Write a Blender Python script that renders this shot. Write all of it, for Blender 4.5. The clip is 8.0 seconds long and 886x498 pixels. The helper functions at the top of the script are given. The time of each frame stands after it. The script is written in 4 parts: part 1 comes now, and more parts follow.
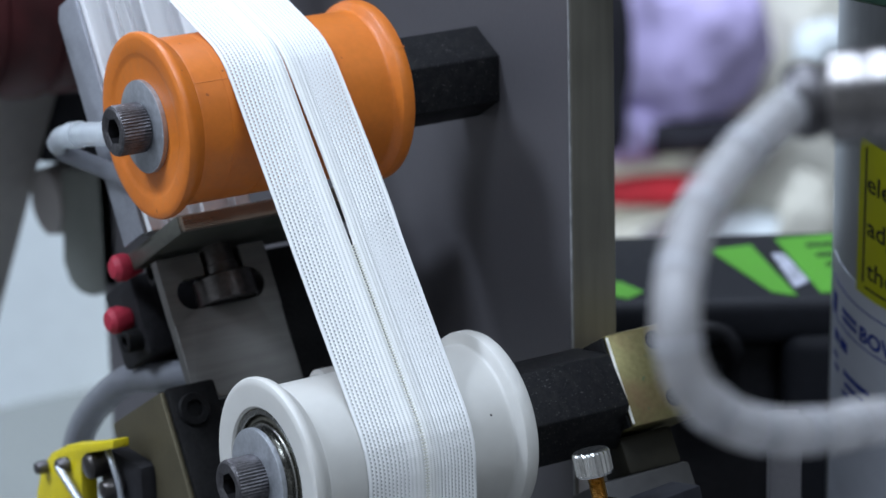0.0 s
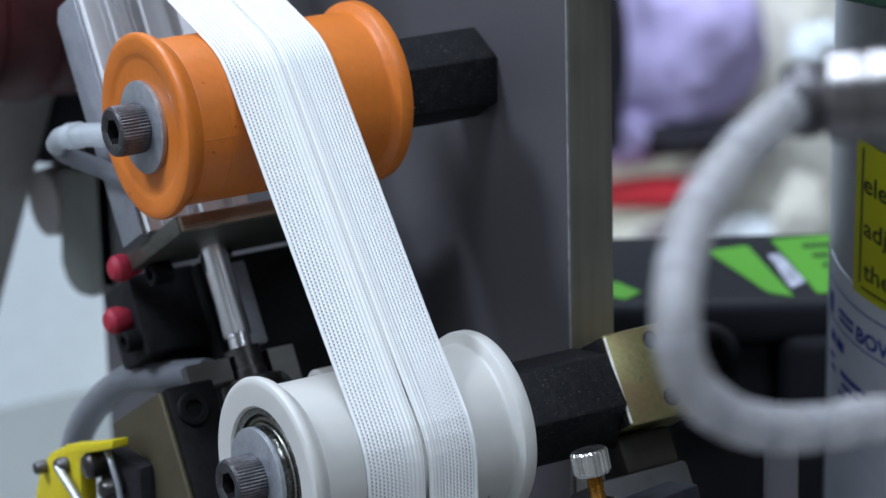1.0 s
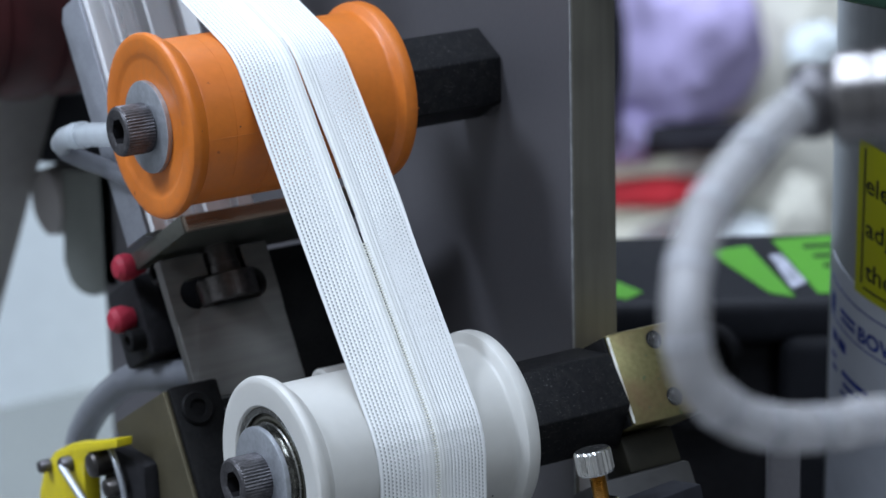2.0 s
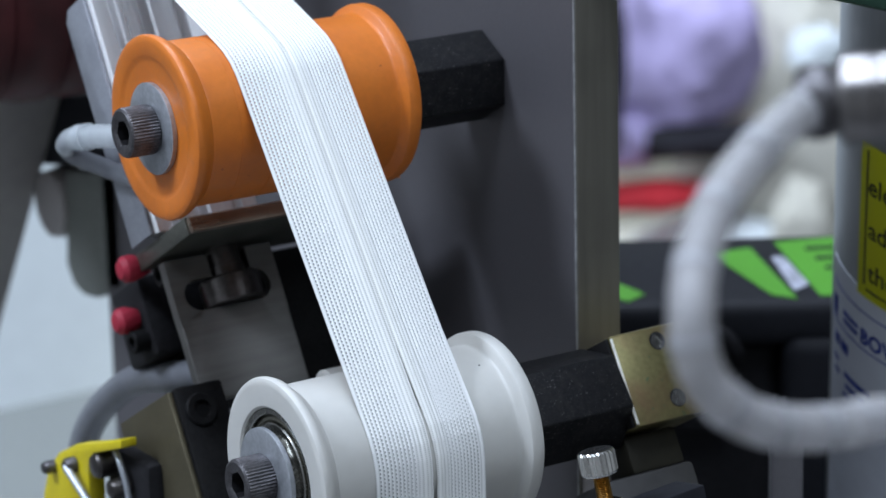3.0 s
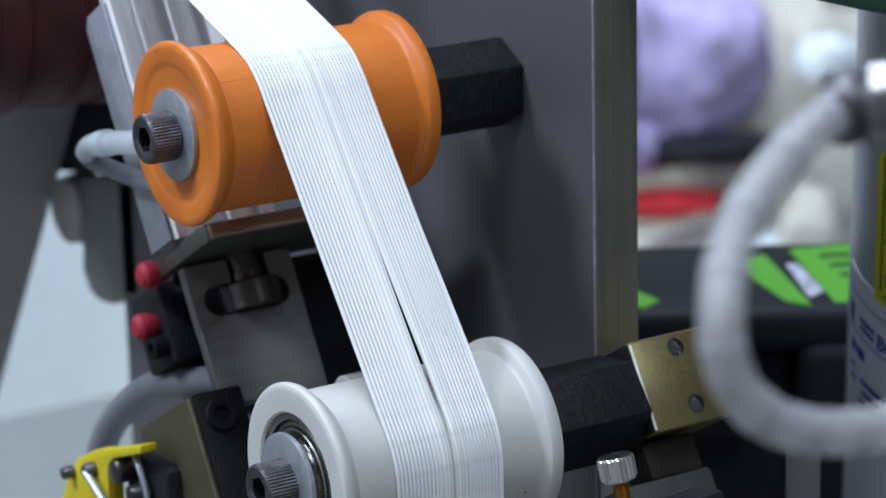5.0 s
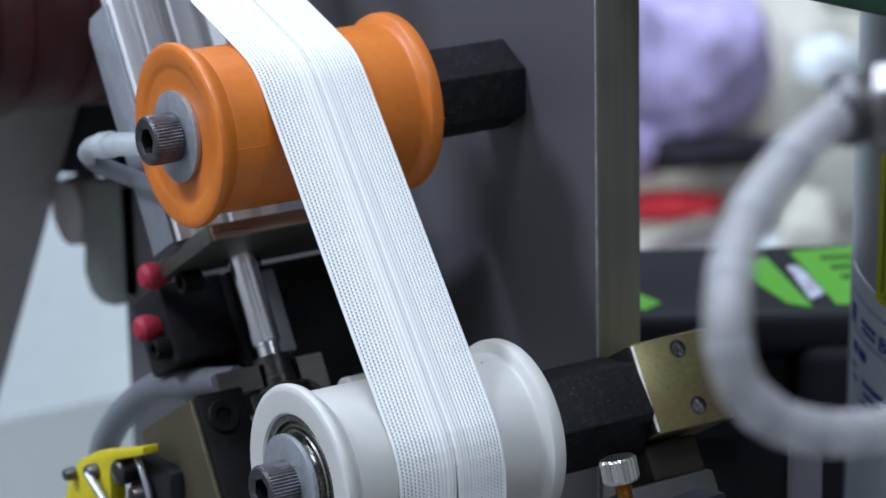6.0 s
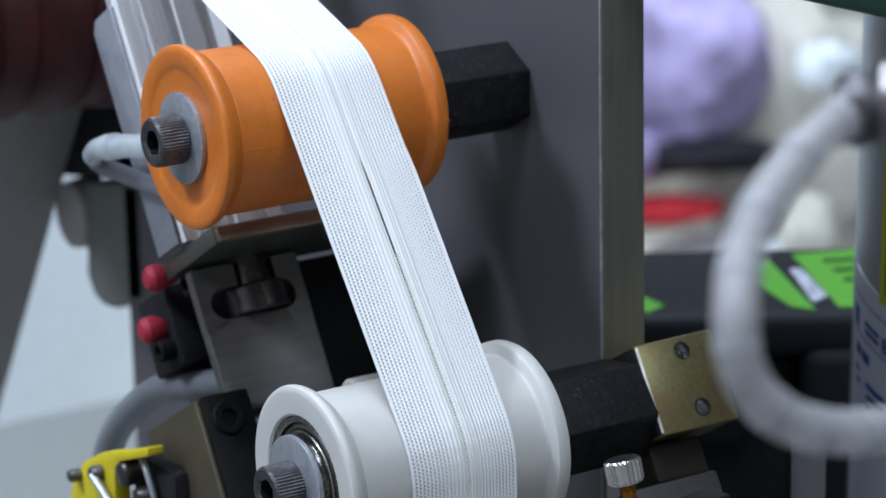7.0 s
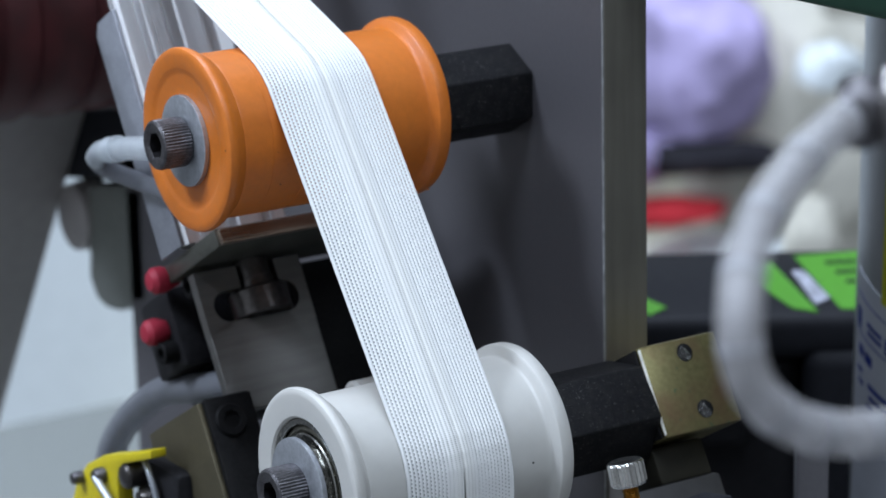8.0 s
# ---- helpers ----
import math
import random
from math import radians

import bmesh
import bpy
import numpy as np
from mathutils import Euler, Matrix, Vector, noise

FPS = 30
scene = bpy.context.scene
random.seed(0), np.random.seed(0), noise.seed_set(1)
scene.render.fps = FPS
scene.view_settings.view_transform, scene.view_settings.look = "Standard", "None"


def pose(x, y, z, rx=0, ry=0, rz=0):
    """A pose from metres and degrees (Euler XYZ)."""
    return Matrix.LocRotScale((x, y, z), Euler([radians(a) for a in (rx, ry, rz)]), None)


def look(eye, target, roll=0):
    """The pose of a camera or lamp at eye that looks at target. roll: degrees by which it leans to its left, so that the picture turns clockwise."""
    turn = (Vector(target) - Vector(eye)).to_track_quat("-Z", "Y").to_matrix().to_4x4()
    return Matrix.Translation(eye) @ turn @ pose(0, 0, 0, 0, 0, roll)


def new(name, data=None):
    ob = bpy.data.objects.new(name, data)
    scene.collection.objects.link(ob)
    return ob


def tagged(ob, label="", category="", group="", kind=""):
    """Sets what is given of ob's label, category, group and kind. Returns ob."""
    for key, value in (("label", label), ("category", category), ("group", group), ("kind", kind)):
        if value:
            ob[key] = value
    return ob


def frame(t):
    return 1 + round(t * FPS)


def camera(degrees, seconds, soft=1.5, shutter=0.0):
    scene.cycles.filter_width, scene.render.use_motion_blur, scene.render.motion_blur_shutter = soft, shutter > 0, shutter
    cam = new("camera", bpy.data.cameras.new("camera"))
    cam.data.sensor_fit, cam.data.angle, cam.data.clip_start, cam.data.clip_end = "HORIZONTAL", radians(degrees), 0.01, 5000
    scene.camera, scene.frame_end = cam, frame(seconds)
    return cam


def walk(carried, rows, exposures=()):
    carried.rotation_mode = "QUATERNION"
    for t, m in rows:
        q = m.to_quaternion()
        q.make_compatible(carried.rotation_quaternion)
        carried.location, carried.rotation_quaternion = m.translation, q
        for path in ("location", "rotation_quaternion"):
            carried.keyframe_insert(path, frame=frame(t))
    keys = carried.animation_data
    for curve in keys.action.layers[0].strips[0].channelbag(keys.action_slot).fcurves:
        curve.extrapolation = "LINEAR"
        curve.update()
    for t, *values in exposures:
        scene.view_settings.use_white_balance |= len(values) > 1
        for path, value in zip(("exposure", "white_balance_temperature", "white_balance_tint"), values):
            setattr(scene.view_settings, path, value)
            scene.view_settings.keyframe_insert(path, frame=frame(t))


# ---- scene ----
cam = camera(17.25, 8.0, soft=1.5, shutter=0.5)
cam.data.dof.use_dof = True
cam.data.dof.focus_distance = 0.712
cam.data.dof.aperture_fstop = 17.5

# seconds, eye in millimetres, heading, tilt and roll in degrees
PATH = [
    (0.0, -422.61, -645.70, 171.48, 57.579, 15.996, -1.495),
    (0.5, -423.54, -646.61, 170.43, 57.552, 15.898, -1.531),
    (1.0, -424.76, -647.17, 171.47, 57.463, 15.942, -1.484),
    (1.5, -426.17, -647.67, 172.24, 57.409, 15.977, -1.420),
    (3.0, -429.88, -648.90, 172.30, 57.355, 15.885, -1.342),
    (3.5, -431.34, -649.66, 172.68, 57.327, 15.863, -1.347),
    (4.0, -435.60, -648.62, 172.97, 57.226, 15.821, -1.278),
    (4.5, -434.56, -648.95, 172.76, 57.411, 15.772, -1.297),
    (6.0, -435.97, -648.69, 172.45, 57.385, 15.667, -1.266),
    (6.5, -436.91, -647.90, 172.09, 57.308, 15.627, -1.204),
    (7.0, -438.31, -649.17, 171.96, 57.347, 15.563, -1.213),
    (7.5, -439.25, -649.20, 174.83, 57.322, 15.730, -1.223),
    (8.0, -438.88, -649.18, 172.24, 57.366, 15.531, -1.261),
]


def eye_pose(x, y, z, heading, tilt, roll):
    h, p = radians(heading), radians(tilt)
    eye = Vector((x, y, z)) / 1000
    way = Vector((math.cos(p) * math.cos(h), math.cos(p) * math.sin(h), -math.sin(p)))
    return look(eye, eye + way, roll)


walk(cam, [(row[0], eye_pose(*row[1:])) for row in PATH], exposures=[(0.0, -0.73), (8.0, -0.73)])

# ---------------------------------------------------------------- light
world = bpy.data.worlds.new("hall_light")
scene.world = world
world.use_nodes = True
world.node_tree.nodes["Background"].inputs[0].default_value = (0.75, 0.85, 1.0, 1)
world.node_tree.nodes["Background"].inputs[1].default_value = 0.23


def ceiling_lamp(x, y, z, aim, size, power, colour):
    data = bpy.data.lights.new("ceiling_lamp_light", "AREA")
    data.shape, data.size, data.size_y, data.energy, data.color = "RECTANGLE", size[0], size[1], power, colour
    ob = new("ceiling_lamp_light", data)
    ob.matrix_world = look((x, y, z), aim)
    return ob


# Unseen lamps; the third is placed to brighten the board and cloths behind.
LAMPS = [(-0.55, -0.60, 1.96, (0.9, 0.7), 51), (-1.9, 0.65, 1.96, (0.6, 0.6), 128), (0.45, 0.75, 1.96, (0.9, 0.7), 62), (0.3, -1.9, 1.96, (0.7, 1.1), 18)]
for lx, ly, lz, lsize, lpower in LAMPS:
    ceiling_lamp(lx, ly, lz, (lx, ly + 0.001, -1.0), lsize, lpower, (0.83, 0.96, 1.185))

# ---------------------------------------------------------------- materials


def node_material(name):
    mat = bpy.data.materials.new(name)
    mat.use_nodes = True
    nt = mat.node_tree
    return mat, nt, nt.nodes["Principled BSDF"]


def surface(name, colour, rough=0.5, metal=0.0, grain=0.12, scale=300.0, bump=0.15, stain=0.15, stain_scale=35.0, stretch=(1, 1, 1),
            sss=0.0, rough_var=0.12, coat=0.0, second=None, specks=None, spec=0.5):
    """Principled surface with fine grain, larger stains and a fine relief, in object space at real size."""
    mat, nt, bsdf = node_material(name)
    N, L = nt.nodes, nt.links
    tc = N.new("ShaderNodeTexCoord")
    mp = N.new("ShaderNodeMapping")
    mp.inputs["Scale"].default_value = stretch
    L.new(tc.outputs["Object"], mp.inputs["Vector"])
    fine = N.new("ShaderNodeTexNoise")
    fine.inputs["Scale"].default_value, fine.inputs["Detail"].default_value = scale, 6
    L.new(mp.outputs[0], fine.inputs["Vector"])
    big = N.new("ShaderNodeTexNoise")
    big.inputs["Scale"].default_value, big.inputs["Detail"].default_value = stain_scale, 4
    L.new(tc.outputs["Object"], big.inputs["Vector"])
    lo = [max(0, c * (1 - grain)) for c in colour]
    hi = [min(1, c * (1 + grain)) for c in colour]
    r1 = N.new("ShaderNodeValToRGB")
    r1.color_ramp.elements[0].position, r1.color_ramp.elements[1].position = 0.3, 0.7
    r1.color_ramp.elements[0].color, r1.color_ramp.elements[1].color = (*lo, 1), (*hi, 1)
    L.new(fine.outputs["Fac"], r1.inputs["Fac"])
    mix = N.new("ShaderNodeMix")
    mix.data_type, mix.blend_type = "RGBA", "MIX"
    r2 = N.new("ShaderNodeValToRGB")
    r2.color_ramp.elements[0].position, r2.color_ramp.elements[1].position = 0.45, 0.72
    r2.color_ramp.elements[0].color, r2.color_ramp.elements[1].color = (0, 0, 0, 1), (stain, stain, stain, 1)
    L.new(big.outputs["Fac"], r2.inputs["Fac"])
    L.new(r2.outputs["Color"], mix.inputs["Factor"])
    L.new(r1.outputs["Color"], mix.inputs["A"])
    mix.inputs["B"].default_value = (*(second or [c * 0.45 for c in colour]), 1)
    out = mix.outputs["Result"]
    if specks:
        dust = N.new("ShaderNodeTexNoise")
        dust.inputs["Scale"].default_value, dust.inputs["Detail"].default_value = specks[0], 3
        L.new(tc.outputs["Object"], dust.inputs["Vector"])
        lim = N.new("ShaderNodeValToRGB")
        lim.color_ramp.elements[0].position, lim.color_ramp.elements[1].position = specks[1], specks[1] + 0.04
        L.new(dust.outputs["Fac"], lim.inputs["Fac"])
        over = N.new("ShaderNodeMix")
        over.data_type = "RGBA"
        L.new(lim.outputs["Color"], over.inputs["Factor"])
        L.new(out, over.inputs["A"])
        over.inputs["B"].default_value = (*specks[2], 1)
        out = over.outputs["Result"]
    L.new(out, bsdf.inputs["Base Color"])
    rr = N.new("ShaderNodeMapRange")
    rr.inputs["To Min"].default_value, rr.inputs["To Max"].default_value = max(0.03, rough - rough_var), min(1, rough + rough_var)
    L.new(fine.outputs["Fac"], rr.inputs["Value"])
    L.new(rr.outputs["Result"], bsdf.inputs["Roughness"])
    bsdf.inputs["Metallic"].default_value = metal
    bsdf.inputs["Specular IOR Level"].default_value = spec
    if coat:
        bsdf.inputs["Coat Weight"].default_value = coat
        bsdf.inputs["Coat Roughness"].default_value = 0.15
    if sss:
        bsdf.inputs["Subsurface Weight"].default_value = sss
        bsdf.inputs["Subsurface Radius"].default_value = (1, 0.9, 0.8)
        bsdf.inputs["Subsurface Scale"].default_value = 0.004
    if bump:
        b = N.new("ShaderNodeBump")
        b.inputs["Strength"].default_value, b.inputs["Distance"].default_value = bump, 0.0004
        L.new(fine.outputs["Fac"], b.inputs["Height"])
        L.new(b.outputs["Normal"], bsdf.inputs["Normal"])
    return mat


M_ORANGE = surface("orange_nylon", (0.59, 0.155, 0.013), 0.45, grain=0.06, scale=500, bump=0.1, stain=0.35, stain_scale=60, second=(0.45, 0.10, 0.01), coat=0.1, specks=(330, 0.735, (0.30, 0.07, 0.01)))
M_SEAM = surface("orange_mould_seam", (0.56, 0.16, 0.02), 0.55, grain=0.1, scale=800)
M_GRIME = surface("dark_grease", (0.05, 0.03, 0.015), 0.5, scale=900)
M_POM = surface("white_acetal", (0.51, 0.50, 0.465), 0.42, grain=0.02, scale=300, bump=0.06, stain=0.10, stain_scale=70, second=(0.38, 0.38, 0.36), sss=0.15)
M_BLACKOX = surface("black_oxide_steel", (0.009, 0.0088, 0.009), 0.52, grain=0.35, scale=900, bump=0.35, stain=0.5, stain_scale=160, second=(0.014, 0.0135, 0.013), spec=0.07)
M_HEX = surface("black_hex_bar", (0.008, 0.008, 0.009), 0.5, grain=0.5, scale=1800, bump=0.2, stain=0.6, stain_scale=500, second=(0.020, 0.019, 0.018), specks=(2400, 0.668, (0.13, 0.125, 0.12)), spec=0.15)
M_SCREW = surface("dark_alloy_screw", (0.115, 0.11, 0.115), 0.40, 0.85, grain=0.3, scale=1200, bump=0.2, stain=0.5, stain_scale=400, second=(0.05, 0.045, 0.045))
M_SOCKET = surface("socket_shadowed_steel", (0.03, 0.028, 0.03), 0.5, 0.6, scale=900)
M_ZINC = surface("zinc_plated_steel", (0.42, 0.44, 0.47), 0.42, 0.75, grain=0.12, scale=900, bump=0.15, stain=0.35, stain_scale=200)
M_CHROME = surface("polished_rod", (0.86, 0.86, 0.88), 0.17, 1.0, grain=0.04, scale=600, bump=0.02, stain=0.1, rough_var=0.04)
M_NICKEL = surface("satin_nickel", (0.25, 0.235, 0.23), 0.33, 1.0, grain=0.05, scale=600, bump=0.03, rough_var=0.05)
M_EDGE = surface("edge_highlight_metal", (0.80, 0.78, 0.70), 0.35, 0.3, grain=0.15, scale=500, bump=0.1)
M_COUPLING = surface("burnished_dark_steel", (0.09, 0.082, 0.078), 0.34, 0.85, grain=0.25, scale=700, bump=0.15, stain=0.4, stain_scale=150)
M_KNURL = surface("nickel_knurl", (0.72, 0.71, 0.68), 0.22, 1.0, grain=0.1, scale=900, bump=0.1)
M_BEAR = surface("bearing_steel", (0.34, 0.335, 0.31), 0.25, 1.0, grain=0.1, scale=800, bump=0.08, stretch=(1, 1, 1))
M_SHIELD = surface("bearing_shield", (0.13, 0.125, 0.10), 0.35, 0.8, grain=0.15, scale=700)
M_PLATE = surface("grey_painted_plate", (0.108, 0.103, 0.110), 0.42, 0.25, grain=0.06, scale=700, bump=0.12, stain=0.25, stain_scale=14, second=(0.075, 0.071, 0.077), specks=(420, 0.74, (0.12, 0.12, 0.13)))
M_WORN = surface("worn_paint_corner", (0.30, 0.30, 0.30), 0.45, 0.3, grain=0.35, scale=260, bump=0.1, stain=0.6, stain_scale=90)
M_STRIP = surface("milled_plate_edge", (0.17, 0.16, 0.132), 0.42, 0.55, grain=0.15, scale=350, bump=0.12, stretch=(1, 1, 0.05), stain=0.3)
M_ALU = surface("extruded_aluminium", (0.82, 0.82, 0.83), 0.32, 0.7, grain=0.06, scale=500, bump=0.08, stretch=(1, 0.06, 1), stain=0.1)
M_ALUSIDE = surface("dull_grey_aluminium", (0.30, 0.31, 0.34), 0.5, 0.4, grain=0.1, scale=900, bump=0.15, stain=0.3, stain_scale=150)
M_GROUND = surface("ground_steel", (0.155, 0.15, 0.14), 0.48, 0.75, grain=0.14, scale=500, bump=0.12, stretch=(0.08, 1, 1), stain=0.3, stain_scale=70)
M_BRONZE = surface("burnished_steel_plate", (0.34, 0.26, 0.20), 0.30, 0.85, grain=0.2, scale=500, bump=0.15, stretch=(0.05, 1, 1), stain=0.3)
M_BRACKET = surface("dull_steel_plate", (0.14, 0.14, 0.118), 0.42, 0.7, grain=0.15, scale=600, bump=0.15, stain=0.4)
M_GOLD = surface("yellow_passivated_steel", (0.215, 0.19, 0.085), 0.36, 0.8, grain=0.14, scale=700, bump=0.12, stain=0.75, stain_scale=75, second=(0.22, 0.13, 0.075), specks=(300, 0.66, (0.14, 0.165, 0.085)))
M_SHADE = surface("shaded_olive_casting", (0.022, 0.020, 0.014), 0.6, 0.1, spec=0.15, grain=0.15, scale=400, stain=0.3, stain_scale=90)
M_OLIVE = surface("olive_passivated_steel", (0.10, 0.086, 0.052), 0.48, 0.6, grain=0.12, scale=700, bump=0.12, stain=0.3, stain_scale=60)
M_BRASS = surface("brass_thread", (0.55, 0.34, 0.11), 0.30, 1.0, grain=0.15, scale=900)
M_BLACKPL = surface("black_plastic", (0.015, 0.0145, 0.016), 0.55, grain=0.3, scale=500, bump=0.15, stain=0.3, spec=0.14)
M_RED = surface("red_plastic_cap", (0.34, 0.014, 0.035), 0.65, grain=0.1, scale=900, bump=0.3)
M_YELLOW = surface("yellow_paint", (0.62, 0.50, 0.01), 0.42, grain=0.06, scale=400, stain=0.15)
M_GREYPL = surface("grey_casting", (0.20, 0.21, 0.19), 0.5, 0.2, grain=0.12, scale=300)
M_STRUT = surface("grey_painted_steel", (0.36, 0.335, 0.32), 0.5, grain=0.06, scale=200, stain=0.2, stain_scale=10)
M_ARM = surface("dark_machined_casting", (0.045, 0.043, 0.042), 0.55, 0.3, grain=0.15, scale=400, stain=0.3, stain_scale=60)
M_MAROON = surface("dark_red_spool", (0.088, 0.015, 0.016), 0.5, grain=0.4, scale=60, stain=0.4, stain_scale=12, second=(0.018, 0.012, 0.012))
M_MAROONLIP = surface("red_spool_rim", (0.16, 0.012, 0.016), 0.5, grain=0.2, scale=90)
M_TABLE = surface("pale_grey_laminate", (0.19, 0.20, 0.185), 0.5, grain=0.04, scale=150, stain=0.1, stain_scale=6)
M_BOARD = surface("white_painted_board", (0.88, 0.94, 0.95), 0.6, grain=0.03, scale=80, stain=0.08, stain_scale=4)
M_FLOOR = surface("grey_hall_floor", (0.18, 0.18, 0.18), 0.5, grain=0.15, scale=60, stain=0.3, stain_scale=2)
M_WALL = surface("plain_hall_wall", (0.40, 0.39, 0.37), 0.8, grain=0.05, scale=40, stain=0.1, stain_scale=1.5)
M_CEIL = surface("white_hall_ceiling", (0.45, 0.45, 0.45), 0.9, grain=0.03, scale=40)
M_LILAC = surface("lilac_cloth", (0.60, 0.51, 0.82), 0.9, grain=0.12, scale=25, bump=0.5, stain=0.2, stain_scale=7)
M_CREAM = surface("cream_cloth", (0.70, 0.67, 0.57), 0.9, grain=0.12, scale=20, bump=0.5, stain=0.4, stain_scale=8, second=(0.45, 0.44, 0.40))
M_DARKCLOTH = surface("black_cloth", (0.012, 0.011, 0.016), 0.9, grain=0.3, scale=30)
M_REDCLOTH = surface("red_cloth", (0.42, 0.012, 0.02), 0.8, grain=0.15, scale=25)
M_DEV = surface("dark_grey_housing", (0.016, 0.0165, 0.020), 0.6, grain=0.15, scale=300, stain=0.2, spec=0.14)
M_GREEN = surface("lime_green_label", (0.085, 0.33, 0.02), 0.5, grain=0.08, scale=150, stain=0.25, stain_scale=120, second=(0.09, 0.33, 0.03))
M_LABELW = surface("white_label", (0.72, 0.75, 0.82), 0.45, grain=0.03, scale=150)
M_BARCODE = surface("pale_grey_label", (0.42, 0.43, 0.50), 0.5, grain=0.5, scale=260)
M_BOTTLE = surface("brushed_aluminium_cylinder", (0.42, 0.43, 0.44), 0.36, 0.5, grain=0.05, scale=400, bump=0.05, stretch=(1, 1, 0.1))
M_YLABEL = surface("yellow_warning_label", (0.62, 0.62, 0.01), 0.5, grain=0.03, scale=200)
M_INK = surface("black_print", (0.012, 0.012, 0.012), 0.5)
M_BLUE = surface("blue_print", (0.02, 0.05, 0.36), 0.5)
M_DKGREEN = surface("dark_green_enamel", (0.012, 0.045, 0.026), 0.45, grain=0.1, scale=120)


def hose_material(name, colour, trans, rough, coat=0.3, spread=0.12, scale=120):
    mat, nt, bsdf = node_material(name)
    N, L = nt.nodes, nt.links
    tc, nz = N.new("ShaderNodeTexCoord"), N.new("ShaderNodeTexNoise")
    nz.inputs["Scale"].default_value = scale
    L.new(tc.outputs["Object"], nz.inputs["Vector"])
    rr = N.new("ShaderNodeMapRange")
    rr.inputs["To Min"].default_value, rr.inputs["To Max"].default_value = trans - spread, trans + spread
    L.new(nz.outputs["Fac"], rr.inputs["Value"])
    bsdf.inputs["Base Color"].default_value = (*colour, 1)
    bsdf.inputs["Roughness"].default_value = rough
    bsdf.inputs["Coat Weight"].default_value = coat
    tr, tl, m1, m2 = N.new("ShaderNodeBsdfTransparent"), N.new("ShaderNodeBsdfTranslucent"), N.new("ShaderNodeMixShader"), N.new("ShaderNodeMixShader")
    tl.inputs["Color"].default_value = (*colour, 1)
    m1.inputs[0].default_value = 0.4
    L.new(bsdf.outputs[0], m1.inputs[1])
    L.new(tl.outputs[0], m1.inputs[2])
    L.new(rr.outputs["Result"], m2.inputs[0])
    L.new(m1.outputs[0], m2.inputs[1])
    L.new(tr.outputs[0], m2.inputs[2])
    L.new(m2.outputs[0], N["Material Output"].inputs["Surface"])
    return mat


M_HOSE = hose_material("milky_hose", (0.60, 0.58, 0.57), 0.56, 0.5, 0.1, 0.24, 110)
M_HOSE_IN = hose_material("milky_hose_wall", (0.55, 0.55, 0.57), 0.35, 0.5, 0.0)
M_CLEAR = hose_material("clear_nozzle", (0.78, 0.82, 0.84), 0.56, 0.12, 0.6)
M_GREYHOSE = hose_material("smoky_hose", (0.30, 0.31, 0.34), 0.35, 0.3)


